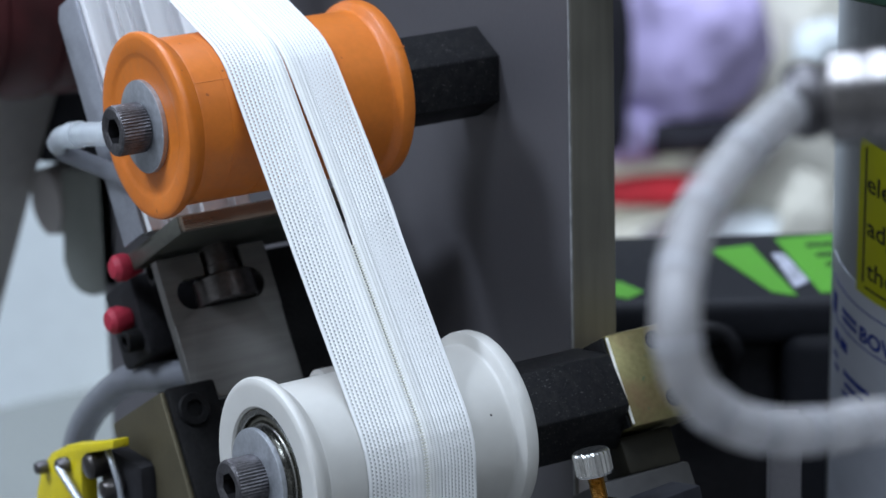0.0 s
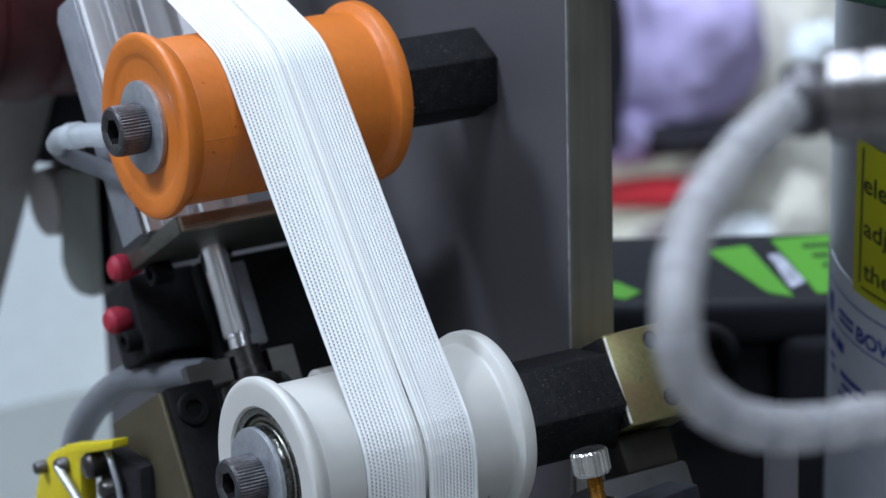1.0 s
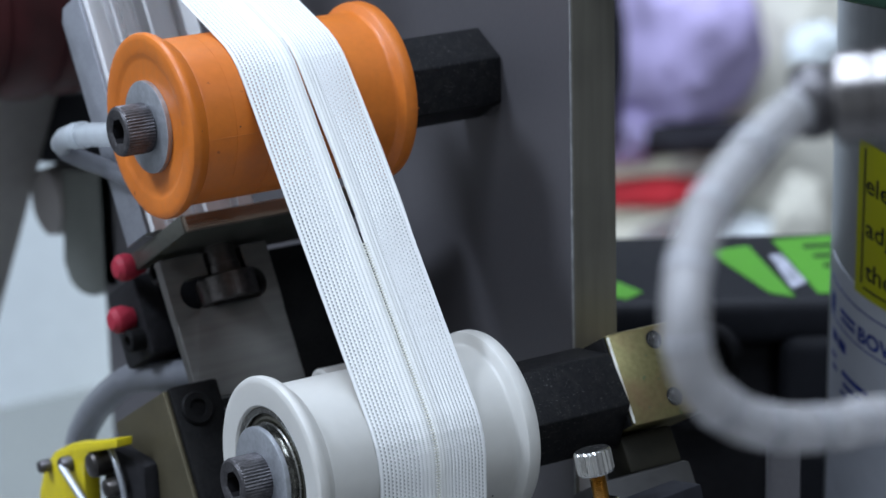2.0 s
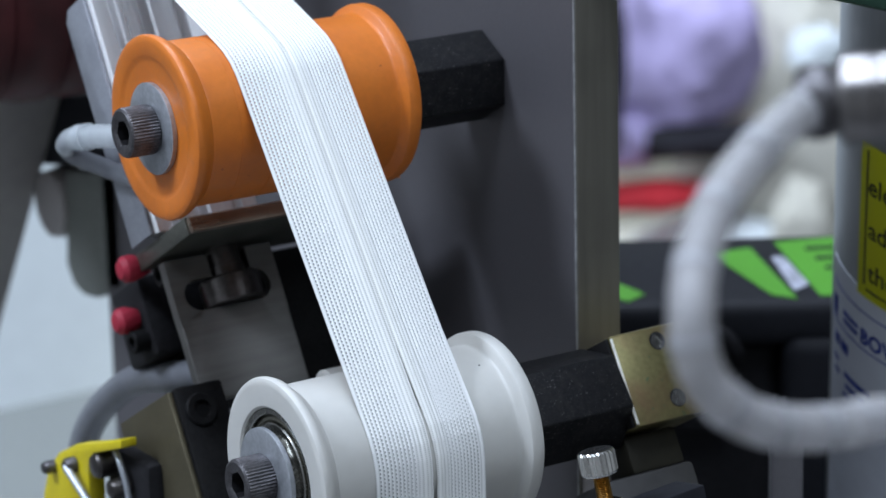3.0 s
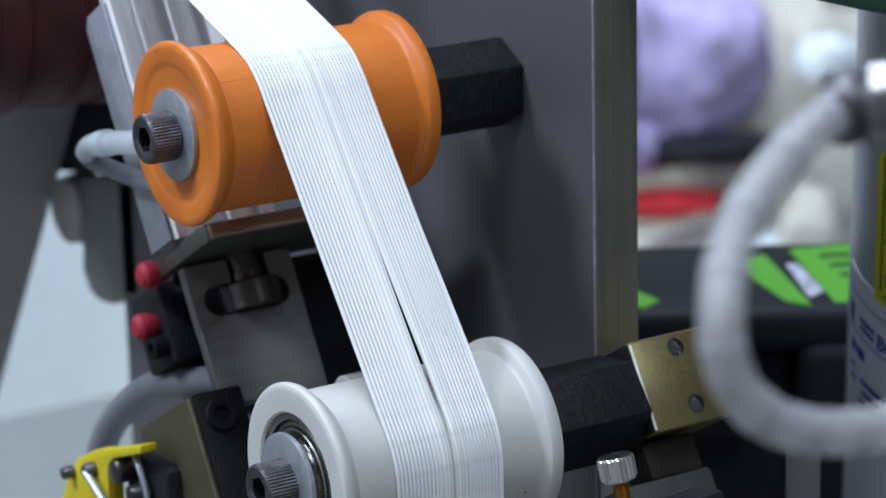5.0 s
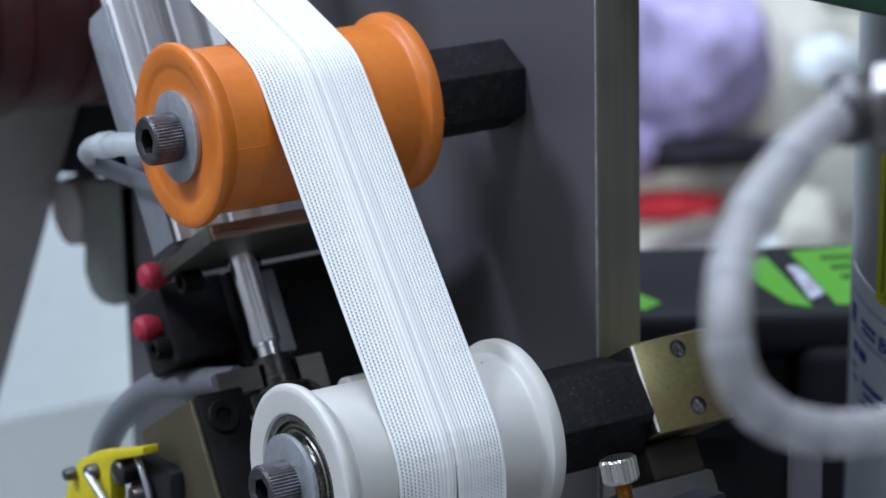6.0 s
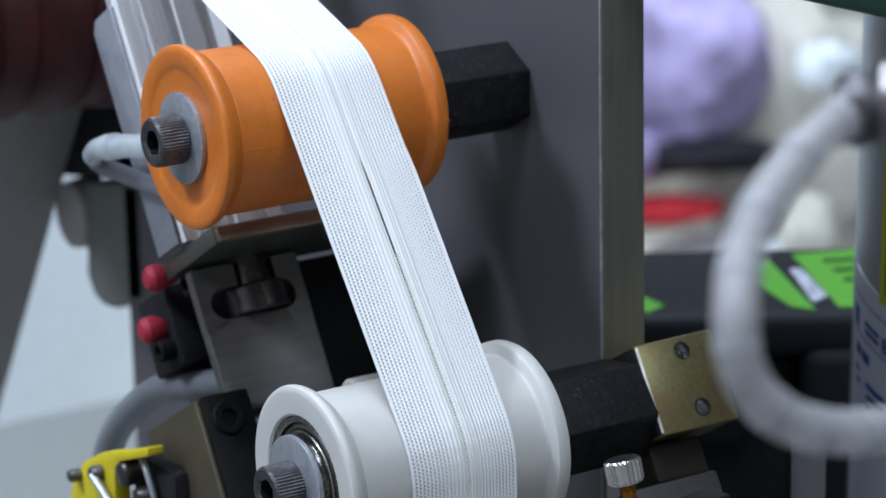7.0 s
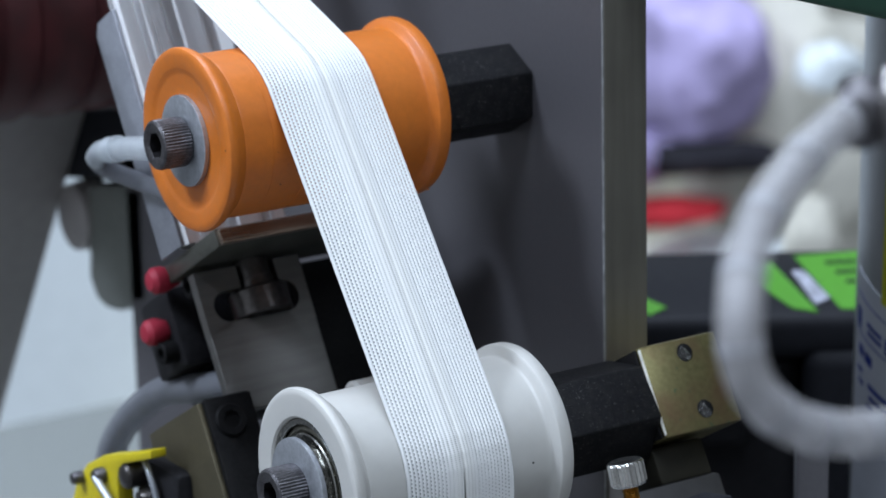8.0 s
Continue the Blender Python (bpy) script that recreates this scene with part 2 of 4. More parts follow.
def tape_material(name, half_width, pitch, step):
    """White woven tape: ribs along the length with rows of open meshes between them."""
    mat, nt, bsdf = node_material(name)
    N, L = nt.nodes, nt.links
    tc = N.new("ShaderNodeTexCoord")
    sep = N.new("ShaderNodeSeparateXYZ")
    L.new(tc.outputs["Object"], sep.inputs[0])

    def mth(op, a, b=None, clamp=False):
        n = N.new("ShaderNodeMath")
        n.operation, n.use_clamp = op, clamp
        for i, v in enumerate((a, b)):
            if v is None:
                continue
            if isinstance(v, (int, float)):
                n.inputs[i].default_value = v
            else:
                L.new(v, n.inputs[i])
        return n.outputs[0]
    off = mth("SUBTRACT", sep.outputs["X"], TAPE_SHIFT)
    ax = mth("ABSOLUTE", off)
    right = mth("GREATER_THAN", off, 0.0)
    ribs = mth("DIVIDE", ax, mth("SUBTRACT", pitch[0], mth("MULTIPLY", right, pitch[0] - pitch[1])))
    fx = mth("ABSOLUTE", mth("SUBTRACT", mth("FRACT", ribs), 0.5))
    row = mth("FLOOR", ribs)
    shifted = mth("ADD", mth("DIVIDE", sep.outputs["Y"], step), mth("MULTIPLY", row, 0.5))
    fy = mth("ABSOLUTE", mth("SUBTRACT", mth("FRACT", shifted), 0.5))
    # the weave opens towards the selvedges
    edge = mth("DIVIDE", ax, half_width)
    iny = mth("LESS_THAN", fy, mth("ADD", 0.14, mth("MULTIPLY", edge, 0.15)))
    inx = mth("LESS_THAN", fx, mth("ADD", 0.06, mth("MULTIPLY", edge, 0.12)))
    band = mth("MULTIPLY", mth("GREATER_THAN", ax, half_width * 0.27), mth("LESS_THAN", ax, mth("SUBTRACT", half_width + TAPE_SHIFT - 0.0004, mth("MULTIPLY", right, 2 * TAPE_SHIFT))))
    hole = mth("MULTIPLY", mth("MULTIPLY", inx, iny), band)
    nz = N.new("ShaderNodeTexNoise")
    nz.inputs["Scale"].default_value = 1500
    L.new(tc.outputs["Object"], nz.inputs["Vector"])
    ramp = N.new("ShaderNodeValToRGB")
    ramp.color_ramp.elements[0].color, ramp.color_ramp.elements[1].color = (0.86, 0.86, 0.84, 1), (0.93, 0.93, 0.91, 1)
    L.new(nz.outputs["Fac"], ramp.inputs["Fac"])
    # creamier nylon threads along the chain
    cream = N.new("ShaderNodeMix")
    cream.data_type = "RGBA"
    streak = N.new("ShaderNodeTexNoise")
    streak.noise_dimensions = "1D"
    streak.inputs["Scale"].default_value = 700
    L.new(off, streak.inputs["W"])
    L.new(mth("MULTIPLY", mth("SUBTRACT", 1.25, mth("DIVIDE", ax, 0.0042), True), mth("MULTIPLY", 0.8, streak.outputs["Fac"]), True), cream.inputs["Factor"])
    L.new(ramp.outputs["Color"], cream.inputs["A"])
    cream.inputs["B"].default_value = (0.88, 0.87, 0.80, 1)
    L.new(cream.outputs["Result"], bsdf.inputs["Base Color"])
    bsdf.inputs["Roughness"].default_value = 0.75
    bsdf.inputs["Sheen Weight"].default_value = 0.3
    rib = mth("COSINE", mth("MULTIPLY", ribs, 6.28318))
    thread = mth("SINE", mth("MULTIPLY", mth("DIVIDE", sep.outputs["Y"], step * 0.5), 6.28318))
    h = mth("ADD", mth("MULTIPLY", rib, 0.7), mth("MULTIPLY", thread, 0.25))
    b = N.new("ShaderNodeBump")
    b.inputs["Strength"].default_value, b.inputs["Distance"].default_value = 0.5, 0.00015
    L.new(h, b.inputs["Height"])
    L.new(b.outputs["Normal"], bsdf.inputs["Normal"])
    tr, tl, m1, m2 = N.new("ShaderNodeBsdfTransparent"), N.new("ShaderNodeBsdfTranslucent"), N.new("ShaderNodeMixShader"), N.new("ShaderNodeMixShader")
    tl.inputs["Color"].default_value = (0.85, 0.85, 0.84, 1)
    m1.inputs[0].default_value = 0.14
    L.new(bsdf.outputs[0], m1.inputs[1])
    L.new(tl.outputs[0], m1.inputs[2])
    L.new(mth("MULTIPLY", hole, 0.84), m2.inputs[0])
    L.new(m1.outputs[0], m2.inputs[1])
    L.new(tr.outputs[0], m2.inputs[2])
    L.new(m2.outputs[0], N["Material Output"].inputs["Surface"])
    return mat


M_GLOW, glow_tree, glow_bsdf = node_material("lamp_diffuser")
glow_bsdf.inputs["Emission Color"].default_value = (0.82, 0.96, 1.0, 1)
glow_bsdf.inputs["Emission Strength"].default_value = 2.0

TAPE_HALF, TAPE_SHIFT, RIB_PITCH = 0.0153, 0.0011, (0.00112, 0.00098)
M_TAPE = tape_material("white_woven_tape", TAPE_HALF, RIB_PITCH, 0.001)
M_COIL = surface("white_nylon_coil", (0.70, 0.69, 0.60), 0.4, grain=0.05, scale=900)

# ---------------------------------------------------------------- mesh helpers
MM = 0.001


def finish(ob_name, bm, mat, smooth=True):
    bmesh.ops.recalc_face_normals(bm, faces=bm.faces)
    me = bpy.data.meshes.new(ob_name)
    bm.to_mesh(me)
    bm.free()
    if mat is not None:
        me.materials.append(mat)
    if smooth:
        me.shade_smooth()
        me.set_sharp_from_angle(angle=radians(32))
    return me


def part(name, bm, mat, parent, label="", m=None, smooth=True):
    ob = new(name, finish(name, bm, mat, smooth))
    ob.parent = parent
    if m is not None:
        ob.matrix_basis = m
    if label:
        tagged(ob, label)
    return ob


def thing(name, label, category, m=None, group="", kind=""):
    ob = new(name)
    ob.empty_display_size = 0.01
    if m is not None:
        ob.matrix_basis = m
    return tagged(ob, label, category, group, kind)


def box(bm, x0, x1, y0, y1, z0, z1, bevel=0.0, segs=2, m=None):
    """A box in millimetres, with rounded edges."""
    b = bmesh.new()
    bmesh.ops.create_cube(b, size=1)
    for v in b.verts:
        v.co = Vector((x0 if v.co.x < 0 else x1, y0 if v.co.y < 0 else y1, z0 if v.co.z < 0 else z1)) * MM
    if bevel:
        bmesh.ops.bevel(b, geom=b.edges[:], offset=bevel * MM, segments=segs, profile=0.5, affect="EDGES")
    return merge(bm, b, m)


def merge(bm, b, m=None):
    if m is not None:
        bmesh.ops.transform(b, matrix=m, verts=b.verts)
    me = bpy.data.meshes.new("join")
    b.to_mesh(me)
    b.free()
    bm.from_mesh(me)
    bpy.data.meshes.remove(me)
    return bm


def lathe(bm, profile, n=64, axis="x", m=None):
    """Turn a closed profile of (along, radius) in millimetres about an axis."""
    b = bmesh.new()
    rings = []
    for a, r in profile:
        ring = []
        for k in range(n):
            t = 2 * math.pi * k / n
            p = (a, r * math.cos(t), r * math.sin(t)) if axis == "x" else ((r * math.cos(t), r * math.sin(t), a) if axis == "z" else (r * math.sin(t), a, r * math.cos(t)))
            ring.append(b.verts.new(Vector(p) * MM))
        rings.append(ring)
    for i in range(len(rings) - 1):
        for k in range(n):
            b.faces.new((rings[i][k], rings[i][(k + 1) % n], rings[i + 1][(k + 1) % n], rings[i + 1][k]))
    for ring in (rings[0], rings[-1]):
        if (ring[0].co - ring[n // 2].co).length > 1e-6:
            b.faces.new(ring)
    bmesh.ops.remove_doubles(b, verts=b.verts, dist=1e-7)
    return merge(bm, b, m)


def rod(bm, a, c, r, n=24, m=None, chamfer=0.0):
    """A round bar between two points, in millimetres."""
    a, c = Vector(a), Vector(c)
    length = (c - a).length
    turn = (c - a).to_track_quat("Z", "Y").to_matrix().to_4x4()
    prof = [(0, r - chamfer), (chamfer, r), (length - chamfer, r), (length, r - chamfer)] if chamfer else [(0, r), (length, r)]
    mm = Matrix.Translation(a * MM) @ turn
    return lathe(bm, prof, n, "z", (m @ mm) if m is not None else mm)


def prism(bm, outline, x0, x1, bevel=0.0, m=None):
    """Push an outline of (y, z) in millimetres along x."""
    b = bmesh.new()
    lo = [b.verts.new(Vector((x0, y, z)) * MM) for y, z in outline]
    hi = [b.verts.new(Vector((x1, y, z)) * MM) for y, z in outline]
    b.faces.new(lo)
    b.faces.new(hi[::-1])
    for i in range(len(outline)):
        j = (i + 1) % len(outline)
        b.faces.new((lo[i], lo[j], hi[j], hi[i]))
    if bevel:
        bmesh.ops.recalc_face_normals(b, faces=b.faces)
        bmesh.ops.bevel(b, geom=b.edges[:], offset=bevel * MM, segments=2, profile=0.5, affect="EDGES")
    return merge(bm, b, m)


def smooth_path(points, steps):
    """A Catmull-Rom curve through points."""
    pts = [Vector(p) for p in points]
    pts = [2 * pts[0] - pts[1]] + pts + [2 * pts[-1] - pts[-2]]
    out = []
    for i in range(1, len(pts) - 2):
        p0, p1, p2, p3 = pts[i - 1:i + 3]
        for k in range(steps):
            t = k / steps
            out.append(0.5 * ((2 * p1) + (p2 - p0) * t + (2 * p0 - 5 * p1 + 4 * p2 - p3) * t * t + (3 * p1 - p0 - 3 * p2 + p3) * t ** 3))
    out.append(pts[-2])
    return out


def pipe(bm, points, r, inner=0.0, n=20, steps=8):
    """A hose along points in millimetres, with a bore where inner is given."""
    path = smooth_path(points, steps)
    normal = None

    def rings(radius):
        nonlocal normal
        normal = None
        out = []
        for i, p in enumerate(path):
            t = (path[min(i + 1, len(path) - 1)] - path[max(i - 1, 0)]).normalized()
            if normal is None:
                normal = t.orthogonal().normalized()
            normal = (normal - t * normal.dot(t)).normalized()
            side = t.cross(normal)
            out.append([bm.verts.new((p + (normal * math.cos(a) + side * math.sin(a)) * radius) * MM) for a in (2 * math.pi * k / n for k in range(n))])
        return out
    sets = [rings(r)] + ([rings(inner)] if inner else [])
    for rs in sets:
        for i in range(len(rs) - 1):
            for k in range(n):
                bm.faces.new((rs[i][k], rs[i][(k + 1) % n], rs[i + 1][(k + 1) % n], rs[i + 1][k]))
    for end in (0, -1):
        if inner:
            for k in range(n):
                bm.faces.new((sets[0][end][k], sets[0][end][(k + 1) % n], sets[1][end][(k + 1) % n], sets[1][end][k]))
        else:
            bm.faces.new(sets[0][end])
    return bm


def holed_plate(bm, x0, x1, y0, y1, z0, z1, hole, m=None):
    """A plate in the x-y plane with one through hole given by its outline, in millimetres."""
    b = bmesh.new()
    cx, cy = sum(p[0] for p in hole) / len(hole), sum(p[1] for p in hole) / len(hole)
    outer = []
    for hx, hy in hole:
        dx, dy = hx - cx, hy - cy
        k = min(((x1 if dx > 0 else x0) - cx) / dx if abs(dx) > 1e-6 else 1e9, ((y1 if dy > 0 else y0) - cy) / dy if abs(dy) > 1e-6 else 1e9)
        outer.append((cx + dx * k, cy + dy * k))
    for corner in ((x0, y0), (x1, y0), (x1, y1), (x0, y1)):
        i = min(range(len(outer)), key=lambda j: (outer[j][0] - corner[0]) ** 2 + (outer[j][1] - corner[1]) ** 2)
        outer[i] = corner
    n = len(hole)
    v = {}
    for key, pts, z in (("ot", outer, z1), ("it", hole, z1), ("ob", outer, z0), ("ib", hole, z0)):
        v[key] = [b.verts.new(Vector((p[0], p[1], z)) * MM) for p in pts]
    for i in range(n):
        j = (i + 1) % n
        b.faces.new((v["ot"][i], v["ot"][j], v["it"][j], v["it"][i]))
        b.faces.new((v["ob"][i], v["ib"][i], v["ib"][j], v["ob"][j]))
        b.faces.new((v["ot"][i], v["ob"][i], v["ob"][j], v["ot"][j]))
        b.faces.new((v["it"][i], v["it"][j], v["ib"][j], v["ib"][i]))
    return merge(bm, b, m)


def cap_screw(parent_name, label, m, head_r, head_h, key_r, mat=None, category="screw", shank=0.0, knurls=48):
    """Socket head cap screw, head along -x from x = 0."""
    mat = mat or M_SCREW
    t = thing(parent_name, label, category, m)
    b = bmesh.new()
    n = knurls * 2
    prof = [(0, head_r * 0.97), (-0.4, head_r), (-head_h + 1.1, head_r), (-head_h + 0.4, head_r * 0.965), (-head_h, head_r * 0.88), (-head_h, key_r * 1.2), (-head_h + 0.5, key_r * 1.03)]
    rings = []
    for i, (a, r) in enumerate(prof):
        ring = []
        for k in range(n):
            tt = 2 * math.pi * k / n
            rr = r * (0.955 if (k % 2 and i in (1, 2)) else 1.0)
            if i == 6:
                q = (tt + math.pi / 6) % (math.pi / 3) - math.pi / 6
                rr = key_r * math.cos(math.pi / 6) / math.cos(q)
            ring.append(b.verts.new(Vector((a, rr * math.cos(tt), rr * math.sin(tt))) * MM))
        rings.append(ring)
    for i in range(len(rings) - 1):
        for k in range(n):
            b.faces.new((rings[i][k], rings[i][(k + 1) % n], rings[i + 1][(k + 1) % n], rings[i + 1][k]))
    b.faces.new(rings[0])
    part("screw_head", b, mat, t)
    b = bmesh.new()
    deep = []
    for a, s in ((-head_h + 0.5, 1.0), (-head_h + head_h * 0.55, 0.98)):
        deep.append([b.verts.new(Vector((a, s * key_r * math.cos(radians(60 * k)), s * key_r * math.sin(radians(60 * k)))) * MM) for k in range(6)])
    for k in range(6):
        b.faces.new((deep[0][k], deep[0][(k + 1) % 6], deep[1][(k + 1) % 6], deep[1][k]))
    b.faces.new(deep[1])
    part("hex_socket", b, M_SOCKET, t, "dark hexagon socket", smooth=False)
    if shank:
        b = bmesh.new()
        lathe(b, [(0, head_r * 0.6), (shank, head_r * 0.6)], 20)
        part("shank", b, mat, t)
    return t


# slanted frame of the slide: local x along the roller axes, y up the slide, z out of its face
SLANT = radians(30)
U = Vector((0, -math.sin(SLANT), -math.cos(SLANT)))
OUT = Vector((0, -math.cos(SLANT), math.sin(SLANT)))


def slant(x=0.0, u=0.0, n=0.0):
    """Pose in the slide's frame, in millimetres: x along the axes, u down the slide, n out of its face."""
    m = Matrix.Identity(4)
    m.col[0][:3], m.col[1][:3], m.col[2][:3] = (1, 0, 0), -U, OUT
    m.translation = (Vector((x, 0, 0)) + U * u + OUT * n) * MM
    return m


# ---------------------------------------------------------------- the hall


def hall():
    b = bmesh.new()
    box(b, -2600, 3400, -2600, 3400, -1300, -1220)
    tagged(new("floor", finish("floor", b, M_FLOOR, False)), "smooth grey hall floor under the machine", "floor", kind="structure")
    b = bmesh.new()
    box(b, -2600, 3400, -2600, 3400, 2000, 2080)
    tagged(new("ceiling", finish("ceiling", b, M_CEIL, False)), "plain white hall ceiling above the machine", "ceiling", kind="structure")
    for name, dims in (("wall_north", (-2600, 3400, 3400, 3480)), ("wall_south", (-2600, 3400, -2680, -2600)), ("wall_east", (3400, 3480, -2600, 3400)), ("wall_west", (-2680, -2600, -2600, 3400))):
        b = bmesh.new()
        box(b, *dims, -1220, 2000)
        tagged(new(name, finish(name, b, M_WALL, False)), "plain pale hall wall beyond the machine", "wall", kind="structure")


hall()
ORANGE_AT = Vector((0, 0, 0))
WHITE_AT = Vector((0, -57.8, -76.7)) * MM

# ---------------------------------------------------------------- machine plate and table


def machine_table():
    t = thing("machine_table", "pale grey machine table carrying the steel plate", "table", pose(0, 0, 0))
    b = bmesh.new()
    box(b, -130, 520, 30, 640, -330, -300, 3)
    part("tabletop", b, M_TABLE, t)
    for x in (-100, 490):
        for y in (60, 610):
            b = bmesh.new()
            box(b, x - 25, x + 25, y - 25, y + 25, -1220, -330, 2)
            part("leg", b, M_STRUT, t)
    return t


def machine_plate():
    t = thing("machine_plate", "upright grey painted steel plate with milled edge", "machine plate")
    b = bmesh.new()
    box(b, 0, 13.6, -42.5, 240, -300, 330, 0.4, 1)
    part("plate_body", b, M_PLATE, t)
    b = bmesh.new()
    box(b, 0.3, 14.1, -43.4, -42.5, -299, 329, 0.25, 1)
    part("edge_face", b, M_STRIP, t, "milled bare metal edge")
    b = bmesh.new()
    box(b, -0.06, 0.26, -43.2, -42.55, -299, 329)
    part("worn_corner", b, M_WORN, t, "bright worn corner of the plate")
    b = bmesh.new()
    box(b, 13.6, 70, 60, 240, -300, -288, 1)
    part("foot_flange", b, M_PLATE, t)
    return t


machine_table()
machine_plate()

# ---------------------------------------------------------------- rollers


def roller(name, label, at, x0, x1, flange_r, hub_r, mat, lip, face_r):
    t = thing(name, label, "roller", Matrix.Translation(at))
    f, h = flange_r, hub_r
    front = [(x0 + 0.7, 5.0), (x0 + 0.7, face_r - 1.5), (x0 + 0.6, face_r - 0.7), (x0 + 0.25, face_r)] if lip else [(x0 + 8, 5.0), (x0 + 8, face_r - 0.02), (x0 + 0.6, face_r)]
    prof = front + [(x0 + 0.05, face_r + 0.6), (x0 - 0.1, f - 1.9), (x0 + 0.02, f - 0.9), (x0 + 0.4, f - 0.3), (x0 + 1.1, f),
            (x0 + 2.0, f - 0.08), (x0 + 3.0, f - 0.5), (x0 + 4.2, h + 1.2), (x0 + 5.2, h + 0.5), (x0 + 5.7, h + 0.22), (x0 + 5.8, h - 0.06), (x0 + 6.1, h), (x0 + 6.5, h), (x0 + 13.2, h), (x0 + 13.6, h), (x0 + 13.62, h - 0.07 * lip), (x0 + 13.9, h - 0.07 * lip), (x0 + 13.92, h), (x0 + 14.3, h), (x0 + 22.8, h),
            (x0 + 23.2, h), (x0 + 23.22, h - 0.12 * lip), (x0 + 23.7, h - 0.12 * lip), (x0 + 23.72, h), (x0 + 24.2, h), (x1 - 26, h), (x1 - 6.2, h),
            (x1 - 5.6, h), (x1 - 5.2, h + 0.12), (x1 - 4.8, h + 0.5), (x1 - 4.3, f - 0.85), (x1 - 3.8, f - 0.25), (x1 - 3.0, f), (x1 - 1.1, f), (x1 - 0.4, f - 0.3), (x1, f - 0.9), (x1 + 0.12, f - 1.9), (x1 + 0.2, 6.0)]
    b = bmesh.new()
    lathe(b, prof, 128)
    part("roller_body", b, mat, t)
    return t


orange_roller = roller("orange_roller", "orange nylon flanged guide roller on hex standoff", ORANGE_AT, -100.9, -34.5, 24.0, 21.5, M_ORANGE, 1.0, 18.4)
white_roller = roller("white_roller", "white plastic flanged guide roller with ball bearing", WHITE_AT, -101.9, -37.7, 24.7, 21.5, M_POM, 0.0, 17.0)


def seam(parent, angle, r, x0, x1, mat):
    b = bmesh.new()
    box(b, x0, x1, -0.12, 0.12, r - 0.3, r + 0.07, 0.04, 1)
    part("mould_seam", b, mat, parent, "fine raised mould seam", Matrix.Rotation(radians(angle), 4, "X"))


def fleck(parent, angle, r, x, size, mat):
    b = bmesh.new()
    lathe(b, [(-0.2, size), (0.04, size * 0.8), (0.06, 0.01)], 10, "z", Matrix.Translation((0, 0, r * MM)))
    part("fleck", b, mat, parent, "dark grease fleck", Matrix.Translation((x * MM, 0, 0)) @ Matrix.Rotation(radians(angle), 4, "X"))


for extra in (0, 180):
    seam(orange_roller, 52 + extra, 21.5, -96.5, -75.5, M_SEAM)
    seam(orange_roller, 52 + extra, 24.0, -37.4, -34.6, M_SEAM)
fleck(orange_roller, 53, 21.3, -75.6, 0.55, M_GRIME)
fleck(orange_roller, 46, 21.5, -86, 0.28, M_GRIME)
fleck(orange_roller, 200, 21.5, -84, 0.30, M_GRIME)
fleck(orange_roller, 190, 21.5, -80, 0.22, M_GRIME)
fleck(white_roller, 62, 21.5, -48.5, 0.34, M_BLACKOX)
fleck(white_roller, 240, 21.6, -46.5, 0.25, M_BLACKOX)


def roller_front(at, x, washer_r):
    """Washer and screw that hold a roller on its standoff."""
    t = thing("washer", "flat zinc-plated washer under the roller screw", "washer", Matrix.Translation(at), group="roller washers")
    b = bmesh.new()
    lathe(b, [(x + 1.6, 4.4), (x + 1.6, washer_r - 0.2), (x + 1.4, washer_r), (x + 0.2, washer_r), (x, washer_r - 0.35), (x, 4.4)], 80)
    part("washer_disc", b, M_ZINC, t)
    return t


roller_front(ORANGE_AT, -101.7, 11.9)
roller_front(WHITE_AT, -104.6, 12.7)
cap_screw("cap_screw", "dark knurled socket cap screw holding the orange roller", Matrix.Translation(ORANGE_AT + Vector((-0.1019, 0, 0))) @ Matrix.Rotation(0.3, 4, "X"), 6.5, 8.0, 3.5)
cap_screw("cap_screw", "dark knurled socket cap screw holding the white roller", Matrix.Translation(WHITE_AT + Vector((-0.1046, 0, 0))) @ Matrix.Rotation(0.1, 4, "X"), 6.5, 8.0, 3.5)


def idler():
    t = thing("idler_roller", "small white plastic idler behind the tape", "idler roller", Matrix.Translation(Vector((-55.0, -15.3, -75.1)) * MM))
    b = bmesh.new()
    lathe(b, [(-7, 2), (-7, 5.6), (-6.4, 6.4), (5, 6.4), (5.6, 5.6), (5.6, 2)], 48)
    part("idler_body", b, M_POM, t)
    b = bmesh.new()
    lathe(b, [(-9, 1.9), (14, 1.9)], 20)
    part("idler_pin", b, M_ZINC, t)


idler()


def bearing():
    t = thing("ball_bearing", "steel ball bearing pressed into the white roller", "bearing", Matrix.Translation(WHITE_AT))
    x = -101.9
    b = bmesh.new()
    lathe(b, [(x + 7, 16.96), (x + 1.2, 16.96), (x + 0.8, 16.7), (x + 0.8, 15.6), (x + 1.1, 15.3), (x + 7, 15.3)], 96)
    part("outer_ring", b, M_BEAR, t)
    b = bmesh.new()
    lathe(b, [(x + 7, 15.28), (x + 2.2, 15.28), (x + 1.9, 15.0), (x + 1.5, 13.9), (x + 1.9, 13.3), (x + 7, 13.3)], 96)
    part("shield", b, M_SHIELD, t, "olive tinted steel shield")
    b = bmesh.new()
    lathe(b, [(x + 7, 13.25), (x + 1.2, 13.25), (x + 0.9, 12.9), (x + 0.9, 11.0), (x - 1.05, 10.8), (x - 1.05, 5), (x + 7, 5)], 96)
    part("inner_ring", b, M_BEAR, t)


bearing()


